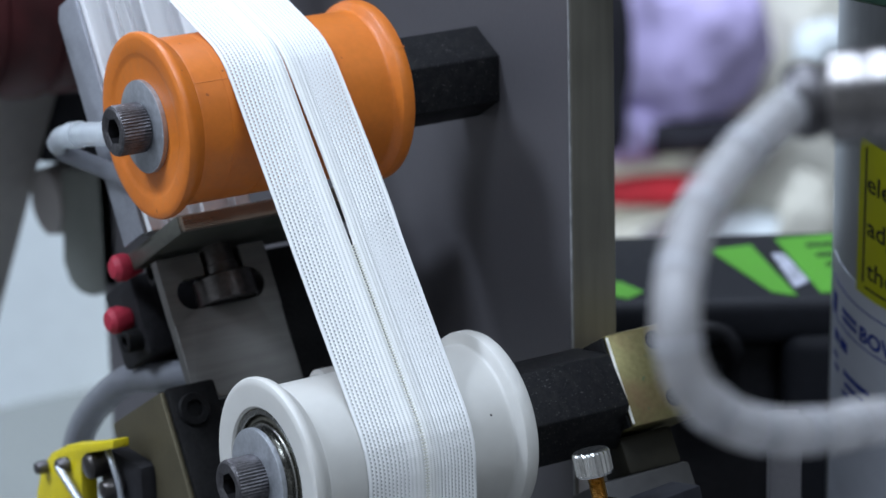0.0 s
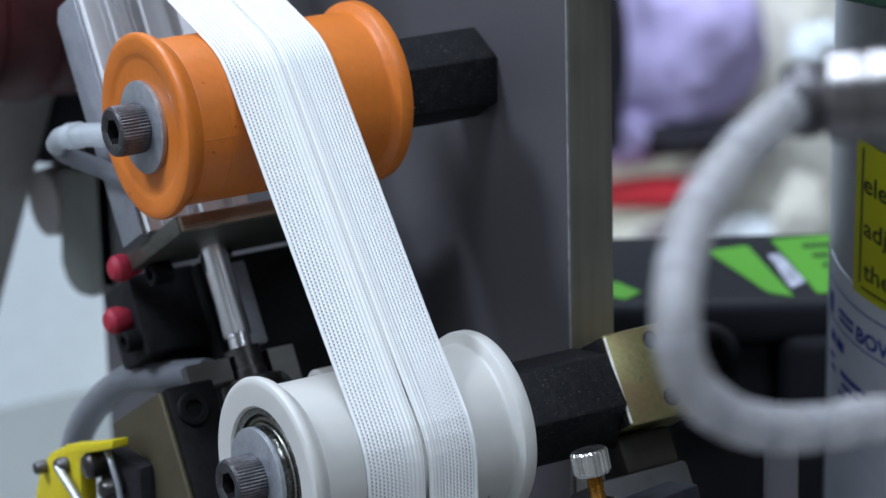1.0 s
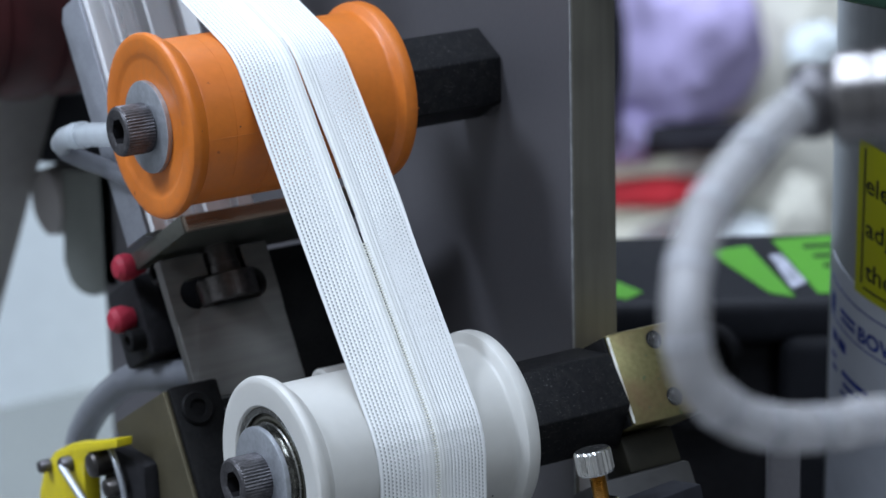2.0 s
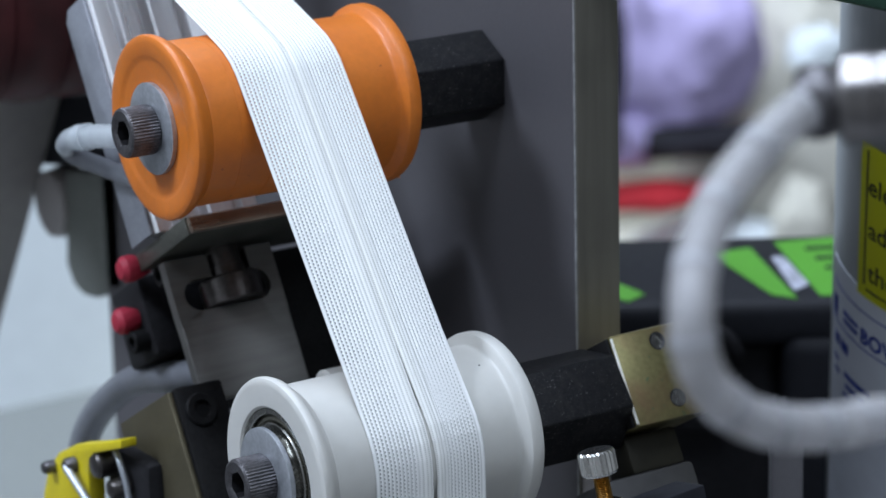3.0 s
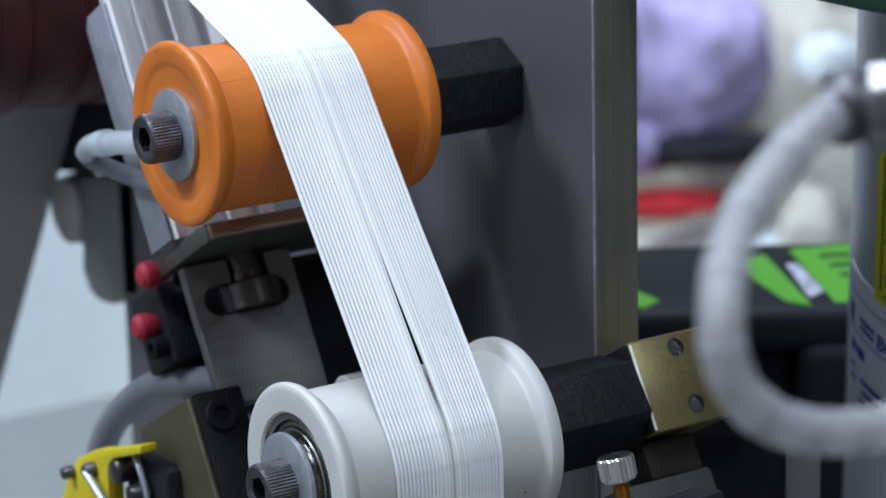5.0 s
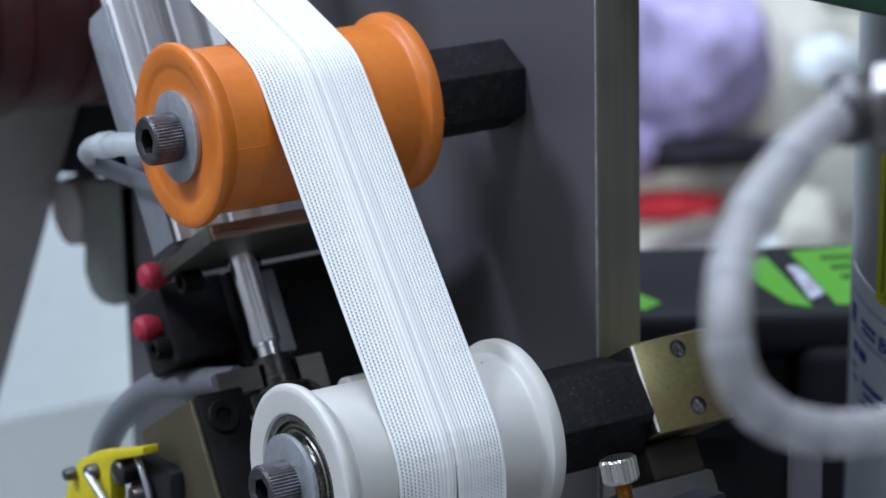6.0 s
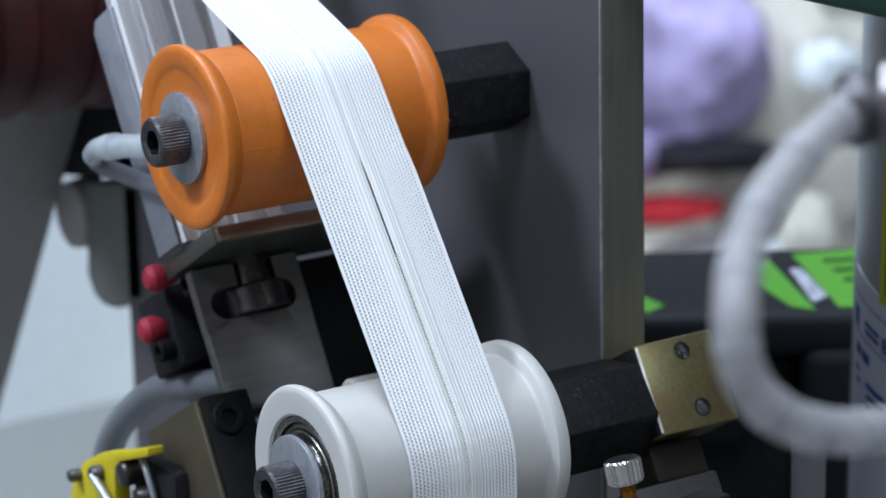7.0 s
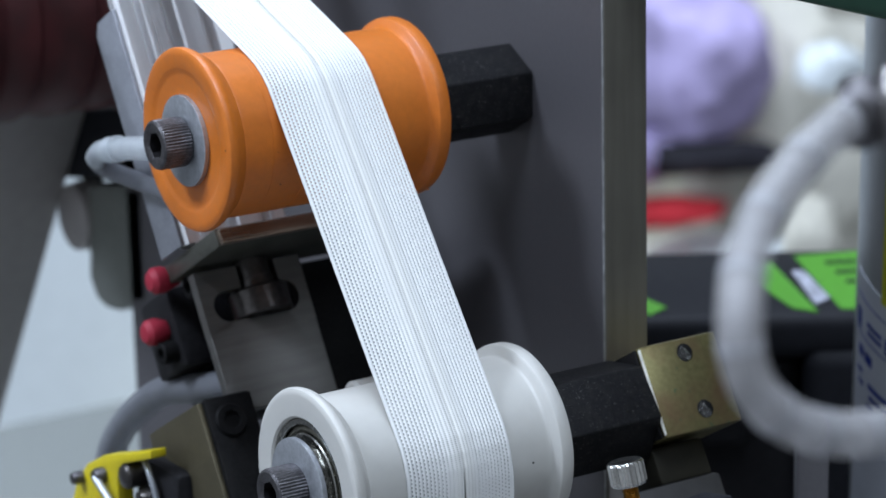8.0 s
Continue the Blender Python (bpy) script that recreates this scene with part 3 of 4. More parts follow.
def hex_standoff(label, at, x0, x1, r, turn, stud):
    t = thing("hex_standoff", label, "standoff", Matrix.Translation(at), group="roller standoffs")
    b = bmesh.new()
    pts = [(r * math.cos(radians(60 * k + turn)), r * math.sin(radians(60 * k + turn))) for k in range(6)]
    prism(b, pts, x0, x1, 0.5)
    part("hex_bar", b, M_HEX, t)
    b = bmesh.new()
    lathe(b, [(x0 - 6, 8), (x0 - 6, 10.5), (x0, 10.5)], 40)
    part("shoulder", b, M_HEX, t)
    b = bmesh.new()
    lathe(b, [(x1 - 1, 6), (x1 + stud, 6)], 32)
    part("stud", b, M_HEX, t)
    return t


hex_standoff("black oxide hexagonal steel standoff behind the orange roller", ORANGE_AT, -30, 0, 12.6, 30.3, 2)
hex_standoff("black oxide hexagonal steel standoff behind the white roller", WHITE_AT, -33.5, -2.6, 14.5, -8, 5)


def gold_block():
    t = thing("clamp_block", "yellow passivated steel clamp block with two threaded holes", "clamp block", slant(0, 93.9, 23.6))
    b = bmesh.new()
    box(b, -2.4, 23, -12.6, 12.4, -20, 0, 0.8)
    part("block_body", b, M_GOLD, t)
    # Pale strip puts the bevel's highlight into the colour.
    b = bmesh.new()
    box(b, -0.34, 0.34, -11.8, 11.6, -0.3, 0.3, 0.1, 1, Matrix.Translation(Vector((-2.25, 0, -0.12)) * MM) @ Matrix.Rotation(radians(-45), 4, "Y"))
    part("edge_highlight", b, M_EDGE, t, "pale strip painting the highlight along the edge")
    # Black sheet over the block's own end face, to make it darker.
    b = bmesh.new()
    box(b, -3.3, -2.4, -12.2, 12.0, -19.5, -1.0, 0.3)
    part("dark_end_face", b, M_BLACKOX, t, "dark end face behind the standoff")
    # Black discs paint the holes' shade, pale bars the glints on their threads.
    for x, y in ((11.5, 8.4), (12.3, -7.4)):
        b = bmesh.new()
        lathe(b, [(-2, 2.5), (0.08, 2.5), (0.14, 2.35), (0.14, 0.01)], 24, "z", Matrix.Translation(Vector((x, y, 0)) * MM))
        screw = part("threaded_hole", b, M_BLACKOX, t, "black disc for the shaded depth of a threaded hole")
        b = bmesh.new()
        for k in range(6):
            reach = math.sqrt(2.3 ** 2 - (-1.7 + 0.66 * k) ** 2)
            box(b, -reach, reach * (0.1 + 0.15 * k), -0.075, 0.075, 0.0, 0.26, 0.03, 1, Matrix.Translation(Vector((x, y, 0)) * MM) @ Matrix.Rotation(radians(55), 4, "Z") @ Matrix.Translation(Vector((0, -1.7 + 0.66 * k, 0)) * MM))
        part("thread", b, M_BEAR, screw, "pale bars for the glints on the thread")
    return t


gold_block()


def lower_body():
    t = thing("machine_bracket", "dark grey machined bracket under the clamp block", "bracket", slant(0, 0, 0))
    # Upper step stands for the block's shaded underside; its colour is darkened.
    b = bmesh.new()
    box(b, -3, 14, -117.5, -107.2, 4, 16, 1.2)
    part("upper_step", b, M_SHADE, t, "olive step painted dark as if in shade")
    b = bmesh.new()
    box(b, -14, 14, -170, -117.6, 2, 19, 1.2)
    part("lower_step", b, M_ARM, t)
    b = bmesh.new()
    box(b, 1, 13, -150, -106, -60, 3.9, 1.2)
    part("rear_web", b, M_STRUT, t)
    return t


lower_body()


def thumb_screw():
    t = thing("thumb_screw", "knurled nickel thumb screw on brass thread", "thumb screw", pose(-0.0298, -0.0923, -0.0753, -12, -5, 0))
    b = bmesh.new()
    n = 44
    rings = []
    for z, r in ((0, 3.6), (-0.1, 4.3), (-0.7, 4.75), (-5.6, 4.75), (-6.3, 4.3), (-6.4, 3.0)):
        rings.append([b.verts.new(Vector((r * (0.93 if k % 2 and r > 4.5 else 1) * math.cos(2 * math.pi * k / n), r * (0.93 if k % 2 and r > 4.5 else 1) * math.sin(2 * math.pi * k / n), z)) * MM) for k in range(n)])
    for i in range(len(rings) - 1):
        for k in range(n):
            b.faces.new((rings[i][k], rings[i][(k + 1) % n], rings[i + 1][(k + 1) % n], rings[i + 1][k]))
    b.faces.new(rings[0])
    b.faces.new(rings[-1])
    part("knurled_head", b, M_KNURL, t, smooth=False)
    b = bmesh.new()
    prof = [(-6.3, 2.1)]
    for k in range(14):
        prof += [(-6.4 - 0.5 * k, 2.1), (-6.65 - 0.5 * k, 1.75)]
    lathe(b, prof, 24, "z")
    part("threaded_shank", b, M_BRASS, t, "brass threaded shank")
    b = bmesh.new()
    pts = [(4.4 * math.cos(radians(60 * k)), 4.4 * math.sin(radians(60 * k))) for k in range(6)]
    prism(b, pts, 13.2, 16.2, 0.3, Matrix.Rotation(radians(90), 4, "Y"))
    part("lock_nut", b, M_KNURL, t)
    b = bmesh.new()
    box(b, -4, 26, -6, 6, -40, -16.3, 0.6)
    part("mount_lug", b, M_DEV, t, "dark lug that carries the screw")
    return t


thumb_screw()

# ---------------------------------------------------------------- slanted slide


def slide_rail():
    t = thing("slide_rail", "grooved extruded aluminium slide rail, slanted", "rail", slant(0, 0, 0))
    b = bmesh.new()
    # ribbed cross-section, pushed up the slide
    ribs = [(-72, -63), (-84, -53.5), (-84, -50.5), (-83, -49.2), (-79.5, -49.2), (-79.2, -50), (-79.2, -53.5), (-76.5, -53.5), (-76.5, -49.6), (-76, -49.2), (-71, -49.2), (-70.6, -49.6), (-70.6, -56), (-66.5, -56), (-66.5, -50), (-66, -49.2), (-60, -49.2), (-59.5, -49.8), (-59.5, -54), (-56, -54), (-56, -49.4), (-52, -49.2), (-51, -50), (-51, -63)]
    lo, hi = -15.6, 150
    vs = [[b.verts.new(Vector((x, y, z)) * MM) for x, z in ribs] for y in (lo, hi)]
    for i in range(len(ribs)):
        j = (i + 1) % len(ribs)
        b.faces.new((vs[0][i], vs[0][j], vs[1][j], vs[1][i]))
    b.faces.new(vs[0][::-1])
    b.faces.new(vs[1])
    part("extrusion", b, M_ALU, t, smooth=False)
    # Side cheek in a darker grey than the extrusion.
    b = bmesh.new()
    prism(b, [(-15.6, -63.9), (51.0, -63.9), (54, -61), (54, -50.0), (-15.6, -50.0)], -85.2, -84.1, 0.2)
    part("end_cheek", b, M_ALUSIDE, t, "dull grey side cheek")
    return t


slide_rail()


def cylinder_bracket():
    t = thing("cylinder_bracket", "burnished steel mounting plate under the orange roller", "bracket", slant(0, 0, 0))
    b = bmesh.new()
    box(b, -83, -20, -21.6, -16.6, -68, -33, 0.5)
    part("plate", b, M_BRACKET, t)
    b = bmesh.new()
    box(b, -82.6, -20.4, -21.5, -17.2, -33, -30.8, 0.5)
    part("front_lip", b, M_BRONZE, t, "burnished brownish front lip")
    b = bmesh.new()
    box(b, -62, -2, -62, -22, -84, -70, 1)
    part("rear_body", b, M_BLACKOX, t)
    return t


cylinder_bracket()


def tee_slot(cx, cy, length, r, mid, neck, top, n=12):
    pts = [(cx + length / 2 - r + r * math.cos(radians(-90 + 180 * k / n)), cy + r * math.sin(radians(-90 + 180 * k / n))) for k in range(n + 1)]
    pts += [(mid + neck, cy + r), (mid + neck, top), (mid, top), (mid - neck, top), (mid - neck, cy + r)]
    pts += [(cx - length / 2 + r + r * math.cos(radians(90 + 180 * k / n)), cy + r * math.sin(radians(90 + 180 * k / n))) for k in range(n + 1)]
    return pts


T_SLOT = tee_slot(-0.9, -4.6, 26.6, 4.4, 1.6, 6.0, 6.14)


def slide_block():
    """Steel block on the piston rod; it travels down the slide and back."""
    t = thing("sliding_block", "ground steel sliding block with slot and rod coupling", "sliding block", slant(-64.5, 29.2, -54))
    b = bmesh.new()
    holed_plate(b, -17.6, 15.6, -34, 6.2, -3.5, 0, T_SLOT)
    bmesh.ops.bevel(b, geom=[e for e in b.edges if e.calc_length() > 0.012], offset=0.0003, segments=1, affect="EDGES")
    part("block_plate", b, M_GROUND, t)
    b = bmesh.new()
    box(b, -14.5, 15.0, -33.6, -9.4, -5.4, -3.6, 0.3)
    part("back_plate", b, M_BLACKOX, t)
    b = bmesh.new()
    mm = Matrix.Translation(Vector((1.7, 0, -3)) * MM)
    lathe(b, [(-8.6, 6.2), (-8.6, 8.0), (-8.1, 8.5), (-1.4, 8.5), (-0.7, 7.9), (-0.6, 5.4), (2.0, 5.4), (2.2, 5.0), (8.2, 5.0), (8.4, 4.0)], 48, "y", mm)
    part("rod_coupling", b, M_COUPLING, t, "blackened steel rod coupling")
    b = bmesh.new()
    lathe(b, [(8.3, 3.3), (11.4, 3.3), (11.6, 4.0), (12.0, 4.0), (12.2, 3.8), (12.6, 4.0), (52, 4.0)], 40, "y", mm)
    part("piston_rod", b, M_CHROME, t, "polished chrome piston rod")
    return t


sliding_block = slide_block()
BLOCK_HOME = slant(-64.5, 29.2, -54)


def guide_column():
    t = thing("guide_column", "blue-grey steel guide bar beside the rod", "guide bar", slant(0, 0, 0))
    b = bmesh.new()
    box(b, -60.2, -52.4, -50, -26, -68, -60.0, 0.6)
    part("bar", b, M_ALUSIDE, t)
    b = bmesh.new()
    lathe(b, [(-27, 2.6), (-23.5, 2.6), (-23.5, 3.6), (-21.8, 3.6)], 24, "y", Matrix.Translation(Vector((-57.5, 0, -64)) * MM))
    part("bar_screw", b, M_BLACKOX, t)
    return t


guide_column()


def valve_body():
    t = thing("air_valve", "black air valve body with red caps", "air valve", slant(0, 0, 0))
    b = bmesh.new()
    box(b, -81.5, -60, -44, -21, -94, -74.5, 1.5)
    part("valve_housing", b, M_BLACKPL, t)
    b = bmesh.new()
    box(b, -74, -60, -56, -44.1, -94, -78.5, 1.5)
    part("valve_foot", b, M_BLACKOX, t)
    for u, n, tip in ((19.5, -70.0, -88.0), (31.5, -81.0, -88.6)):
        b = bmesh.new()
        lathe(b, [(tip, 0.5), (tip + 0.3, 2.5), (tip + 1.6, 3.7), (tip + 4, 3.9), (tip + 7, 2.9), (-79, 2.4)], 28, "x", Matrix.Translation(Vector((0, -u, n)) * MM))
        part("red_cap", b, M_RED, t, "faded red plastic cap")
    for u, n, x in ((24.5, -63.5, -80), (38.5, -79, -86)):
        b = bmesh.new()
        mt = Matrix.Translation(Vector((x, -u, n)) * MM)
        lathe(b, [(6, 3.2), (0.3, 3.2), (0, 2.9), (0, 1.7), (2.2, 1.6), (2.2, 0.01)], 28, "x", mt)
        part("socket_bolt", b, M_BLACKOX, t)
    return t


valve_body()


def black_clamp():
    t = thing("black_clamp", "black steel clamp with olive passivated side plate", "clamp", slant(0, 0, 0))
    b = bmesh.new()
    box(b, -91.5, -77, -140, -58.2, -53.6, -50.2, 1.0)
    part("clamp_body", b, M_BLACKOX, t)
    b = bmesh.new()
    box(b, -93.2, -91.5, -140, -58.8, -86, -51.5, 0.5)
    part("side_plate", b, M_OLIVE, t, "olive passivated side plate")
    # Added black sheet keeps the gap between clamp and white roller dark.
    b = bmesh.new()
    box(b, -77, -58, -140, -70, -53.6, -50.6, 0.8)
    part("dark_infill", b, M_BLACKOX, t)
    b = bmesh.new()
    mt = Matrix.Translation(Vector((-85.4, -65.4, -50.2)) * MM)
    lathe(b, [(-1, 4.6), (0.7, 4.6), (1.2, 4.2), (1.2, 2.5), (-1.5, 2.4), (-1.5, 0.01)], 32, "z", mt)
    part("socket_bolt", b, M_BLACKOX, t)
    return t


black_clamp()

# ---------------------------------------------------------------- left side things


def spool():
    t = thing("dark_red_spool", "dark red spool behind the slide rail", "spool", pose(-0.030, 0.236, -0.006, 0, 0, 0))
    b = bmesh.new()
    lathe(b, [(-40, 20), (-40, 40), (-38, 42), (-30, 38)] + [(-28 + 5 * k + d, 38 + h) for k in (0, 4, 7) for d, h in ((0, 0), (2.0, 1.2), (9.5, 1.5), (11.5, 0))] + [(20, 38), (30, 44), (34, 44), (34, 20)], 64, "x")
    part("spool_body", b, M_MAROON, t)
    b = bmesh.new()
    lathe(b, [(-46, 30), (-46, 46), (-44, 47.5), (-41, 47.5), (-40.2, 46), (-40.2, 30)], 64, "x")
    part("spool_rim", b, M_MAROONLIP, t, "glossy red rim")
    b = bmesh.new()
    lathe(b, [(34.1, 10), (120, 10)], 24, "x")
    part("spool_axle", b, M_BLACKOX, t)
    return t


spool()


def strut():
    t = thing("frame_strut", "grey painted slanted frame strut on the table", "strut")
    b = bmesh.new()
    prism(b, [(240, -13), (354, -186), (430, -300), (540, -300), (350, -13)], -42, 0, 2)
    part("strut_body", b, M_STRUT, t)
    b = bmesh.new()
    prism(b, [(262, -30), (366, -188), (440, -299), (444, -299), (368, -187), (265, -29)], -43.5, -42.2, 0.3)
    part("weld_bead", b, M_STRUT, t)
    return t


strut()


def grey_tab():
    t = thing("cast_bracket", "grey cast bracket with rounded end", "bracket", pose(0, 0, 0))
    b = bmesh.new()
    prism(b, [(228, -74), (271, -82), (273, -109), (274, -117), (269, -124), (261, -126), (252, -125), (242, -120), (228, -117)], 0, 20, 2)
    part("casting", b, M_GREYPL, t)
    b = bmesh.new()
    prism(b, [(224, -46), (276, -55), (292, -84), (270, -80), (228, -71.5)], 0, 18, 1.5)
    part("upper_plate", b, M_DEV, t, "dark upper plate")
    b = bmesh.new()
    lathe(b, [(-3, 9), (-1.5, 12), (6, 13.2), (10, 13.2), (10, 5)], 32, "x", Matrix.Translation(Vector((0, 281, -96)) * MM))
    part("boss", b, M_STRUT, t, "round grey boss")
    b = bmesh.new()
    rod(b, (10, 281, -96), (21, 240, -90), 7)
    part("boss_arm", b, M_GREYPL, t)
    return t


grey_tab()


def clear_nozzle():
    t = thing("clear_elbow", "clear plastic hose elbow behind the orange roller", "hose elbow")
    b = bmesh.new()
    pipe(b, [(-93.0, 11.3, -5.2), (-94.0, 24.0, -7.7), (-95.0, 37.1, -10.0), (-95.0, 51.1, -12.9), (-95.0, 60.8, -15.5), (-94.0, 66.5, -18.5)], 3.3, 2.3)
    part("hose", b, M_CLEAR, t)
    b = bmesh.new()
    pipe(b, [(-95.0, 50.4, -12.7), (-95.0, 55.4, -13.9)], 3.75, 3.35, steps=4)
    part("collar", b, M_CLEAR, t)
    b = bmesh.new()
    pipe(b, [(-95.0, 60.8, -15.5), (-94.0, 66.5, -18.5), (-92.0, 67.9, -21.4), (-90.0, 62.6, -22.7), (-88.0, 52.9, -23.5), (-87.0, 39.7, -23.9), (-86.6, 29.1, -24.9)], 2.6, 1.9)
    part("tail", b, M_GREYHOSE, t, "grey return hose")
    return t


clear_nozzle()


def grey_hose():
    t = thing("grey_hose", "smoky grey air hose curving to the yellow lever", "hose")
    b = bmesh.new()
    pipe(b, [(-70, 30, -80), (-75, 46, -84), (-75, 69, -91), (-75, 88, -102), (-75, 102, -114), (-75, 109, -125), (-75, 113, -142), (-70, 116, -190), (-60, 118, -299)], 4.4, 3.0)
    part("hose", b, M_GREYHOSE, t)
    return t


grey_hose()


def yellow_lever():
    t = thing("yellow_guard", "yellow painted guard with lever and screws", "guard", pose(0, -0.004, -0.001))
    b = bmesh.new()
    prism(b, [(28.5, -89.6), (42.8, -94.6), (57.4, -99.2), (68.9, -105.0), (76.3, -111.9), (80.5, -120), (83, -132), (84, -190), (54, -190), (51, -125), (50.2, -113), (50, -104), (46.2, -98.6), (28.8, -92.2)], -103, -98, 0.5)
    part("guard_plate", b, M_YELLOW, t)
    b = bmesh.new()
    rod(b, (-106, 58, -105.4), (-105, 30, -121), 1.15)
    part("lever", b, M_ZINC, t, "bright steel lever")
    for y, z, r in ((58.1, -105.2, 2.3), (72.4, -110.0, 1.9)):
        b = bmesh.new()
        lathe(b, [(-106.6, 0.8), (-106.4, r * 0.8), (-105.4, r), (-103.1, r)], 20, "x", Matrix.Translation(Vector((0, y, z)) * MM))
        part("lever_bolt", b, M_SCREW, t)
    b = bmesh.new()
    box(b, -97.8, -90, 24, 50, -190, -97, 2.5)
    part("lever_body", b, M_BLACKPL, t)
    for y, z, r in ((45, -102, 3.6), (36, -106, 2.6)):
        b = bmesh.new()
        lathe(b, [(-104, 0.8), (-103.6, r * 0.85), (-102.8, r), (-97.9, r)], 24, "x", Matrix.Translation(Vector((0, y, z)) * MM))
        part("pivot", b, M_COUPLING, t, "dark steel pivot")
    b = bmesh.new()
    pipe(b, [(-99, 42, -95.5), (-100, 36, -99), (-100, 32, -107), (-100, 31, -119), (-98.5, 31, -135)], 0.9)
    part("spring_wire", b, M_ZINC, t, "bent bright wire")
    return t


yellow_lever()

# ---------------------------------------------------------------- right side things


def air_hose():
    t = thing("air_hose", "milky translucent air hose looping to a metal fitting", "air hose")
    pts = [(-139.9, -305.8, 68.2), (-145.7, -307.4, 66.9), (-151.7, -309.2, 65.2), (-157.7, -311.1, 62.6), (-164.7, -314.0, 59.3), (-171.1, -317.5, 55.1), (-175.8, -321.0, 50.7), (-179.5, -325.0, 46.4), (-180.2, -326.3, 41.3), (-178.4, -326.9, 35.5), (-173.5, -326.9, 30.2), (-165.8, -325.9, 25.8), (-155.8, -323.6, 22.4), (-145.0, -321.3, 20.1), (-134.1, -319.0, 18.3), (-70, -306, 2), (60, -240, -60), (140, -140, -200), (140, -20, -298)]
    b = bmesh.new()
    pipe(b, pts, 3.6, 0, 24)
    part("hose_wall", b, M_HOSE, t)
    b = bmesh.new()
    pipe(b, pts, 2.3, 0, 20)
    part("hose_bore", b, M_HOSE_IN, t)
    path = smooth_path(pts, 8)
    # Short sleeves give the hose paler bands.
    for i in (6, 20, 34, 47, 62, 78, 88, 97, 106):
        b = bmesh.new()
        pipe(b, path[i:i + 3], 3.66, 3.1, 24, 2)
        part("pale_band", b, M_HOSE_IN, t, "paler band")
    return t


air_hose()


def hose_fitting():
    t = thing("hose_fitting", "polished metal push-in hose fitting with dark collar", "hose fitting", look((-0.1393, -0.3057, 0.0680), (-0.1258, -0.3168, 0.0695)))
    b = bmesh.new()
    lathe(b, [(3.9, 3.7), (3.6, 4.8), (2.4, 5.7), (0.6, 6.1), (-1.4, 5.9), (-2.6, 5.2)], 40, "z")
    part("release_collar", b, M_SCREW, t, "dark steel release collar")
    b = bmesh.new()
    lathe(b, [(-2.6, 5.3), (-3.0, 6.6), (-3.7, 7.1), (-8.1, 7.1), (-8.5, 6.7), (-9.4, 6.7), (-9.8, 7.1), (-35, 7.1)], 48, "z")
    part("fitting_body", b, M_NICKEL, t)
    b = bmesh.new()
    rod(b, (0, 0, -34), (60, 0, -150), 4.6)
    part("fitting_stem", b, M_ZINC, t)
    return t


hose_fitting()
BOTTLE_AT, BOTTLE_R = Vector((153.5, -43.9, 0)), 50.0
RIGHT, AHEAD = Vector((0.842, -0.540, 0)), Vector((0.540, 0.842, 0))


def on_bottle(phi, z, r):
    """Point on the bottle, phi in radians from its left outline towards the front."""
    return (BOTTLE_AT + (-RIGHT * math.cos(phi) - AHEAD * math.sin(phi)) * r + Vector((0, 0, z))) * MM


def bottle_patch(phi0, phi1, z0, z1, r, thick=0.25, n=24):
    b = bmesh.new()
    grid = []
    for rr in (r, r + thick):
        grid.append([[b.verts.new(on_bottle(phi0 + (phi1 - phi0) * i / n, z, rr)) for z in (z0, z1)] for i in range(n + 1)])
    for i in range(n):
        b.faces.new((grid[1][i][0], grid[1][i + 1][0], grid[1][i + 1][1], grid[1][i][1]))
        b.faces.new((grid[0][i][0], grid[1][i][0], grid[1][i][1], grid[0][i][1])) if i == 0 else None
        b.faces.new((grid[0][i][1], grid[1][i][1], grid[1][i + 1][1], grid[0][i + 1][1]))
        b.faces.new((grid[0][i][0], grid[0][i + 1][0], grid[1][i + 1][0], grid[1][i][0]))
    return b


def bottle_text(words, size, phi0, z, r, weight=0.0):
    """Print wrapped round the bottle; size is the height of a capital in millimetres."""
    cu = bpy.data.curves.new("print", "FONT")
    cu.body, cu.size, cu.offset, cu.resolution_u = words, size / 0.7, weight, 3
    ob = new("print_source", cu)
    bpy.context.view_layer.update()
    me = ob.evaluated_get(bpy.context.evaluated_depsgraph_get()).to_mesh()
    b = bmesh.new()
    b.from_mesh(me)
    bpy.data.objects.remove(ob)
    bmesh.ops.subdivide_edges(b, edges=[e for e in b.edges if e.calc_length() > 1.5], cuts=2)
    for v in b.verts:
        v.co = on_bottle(phi0 + v.co.x / r, z + v.co.y, r)
    return b


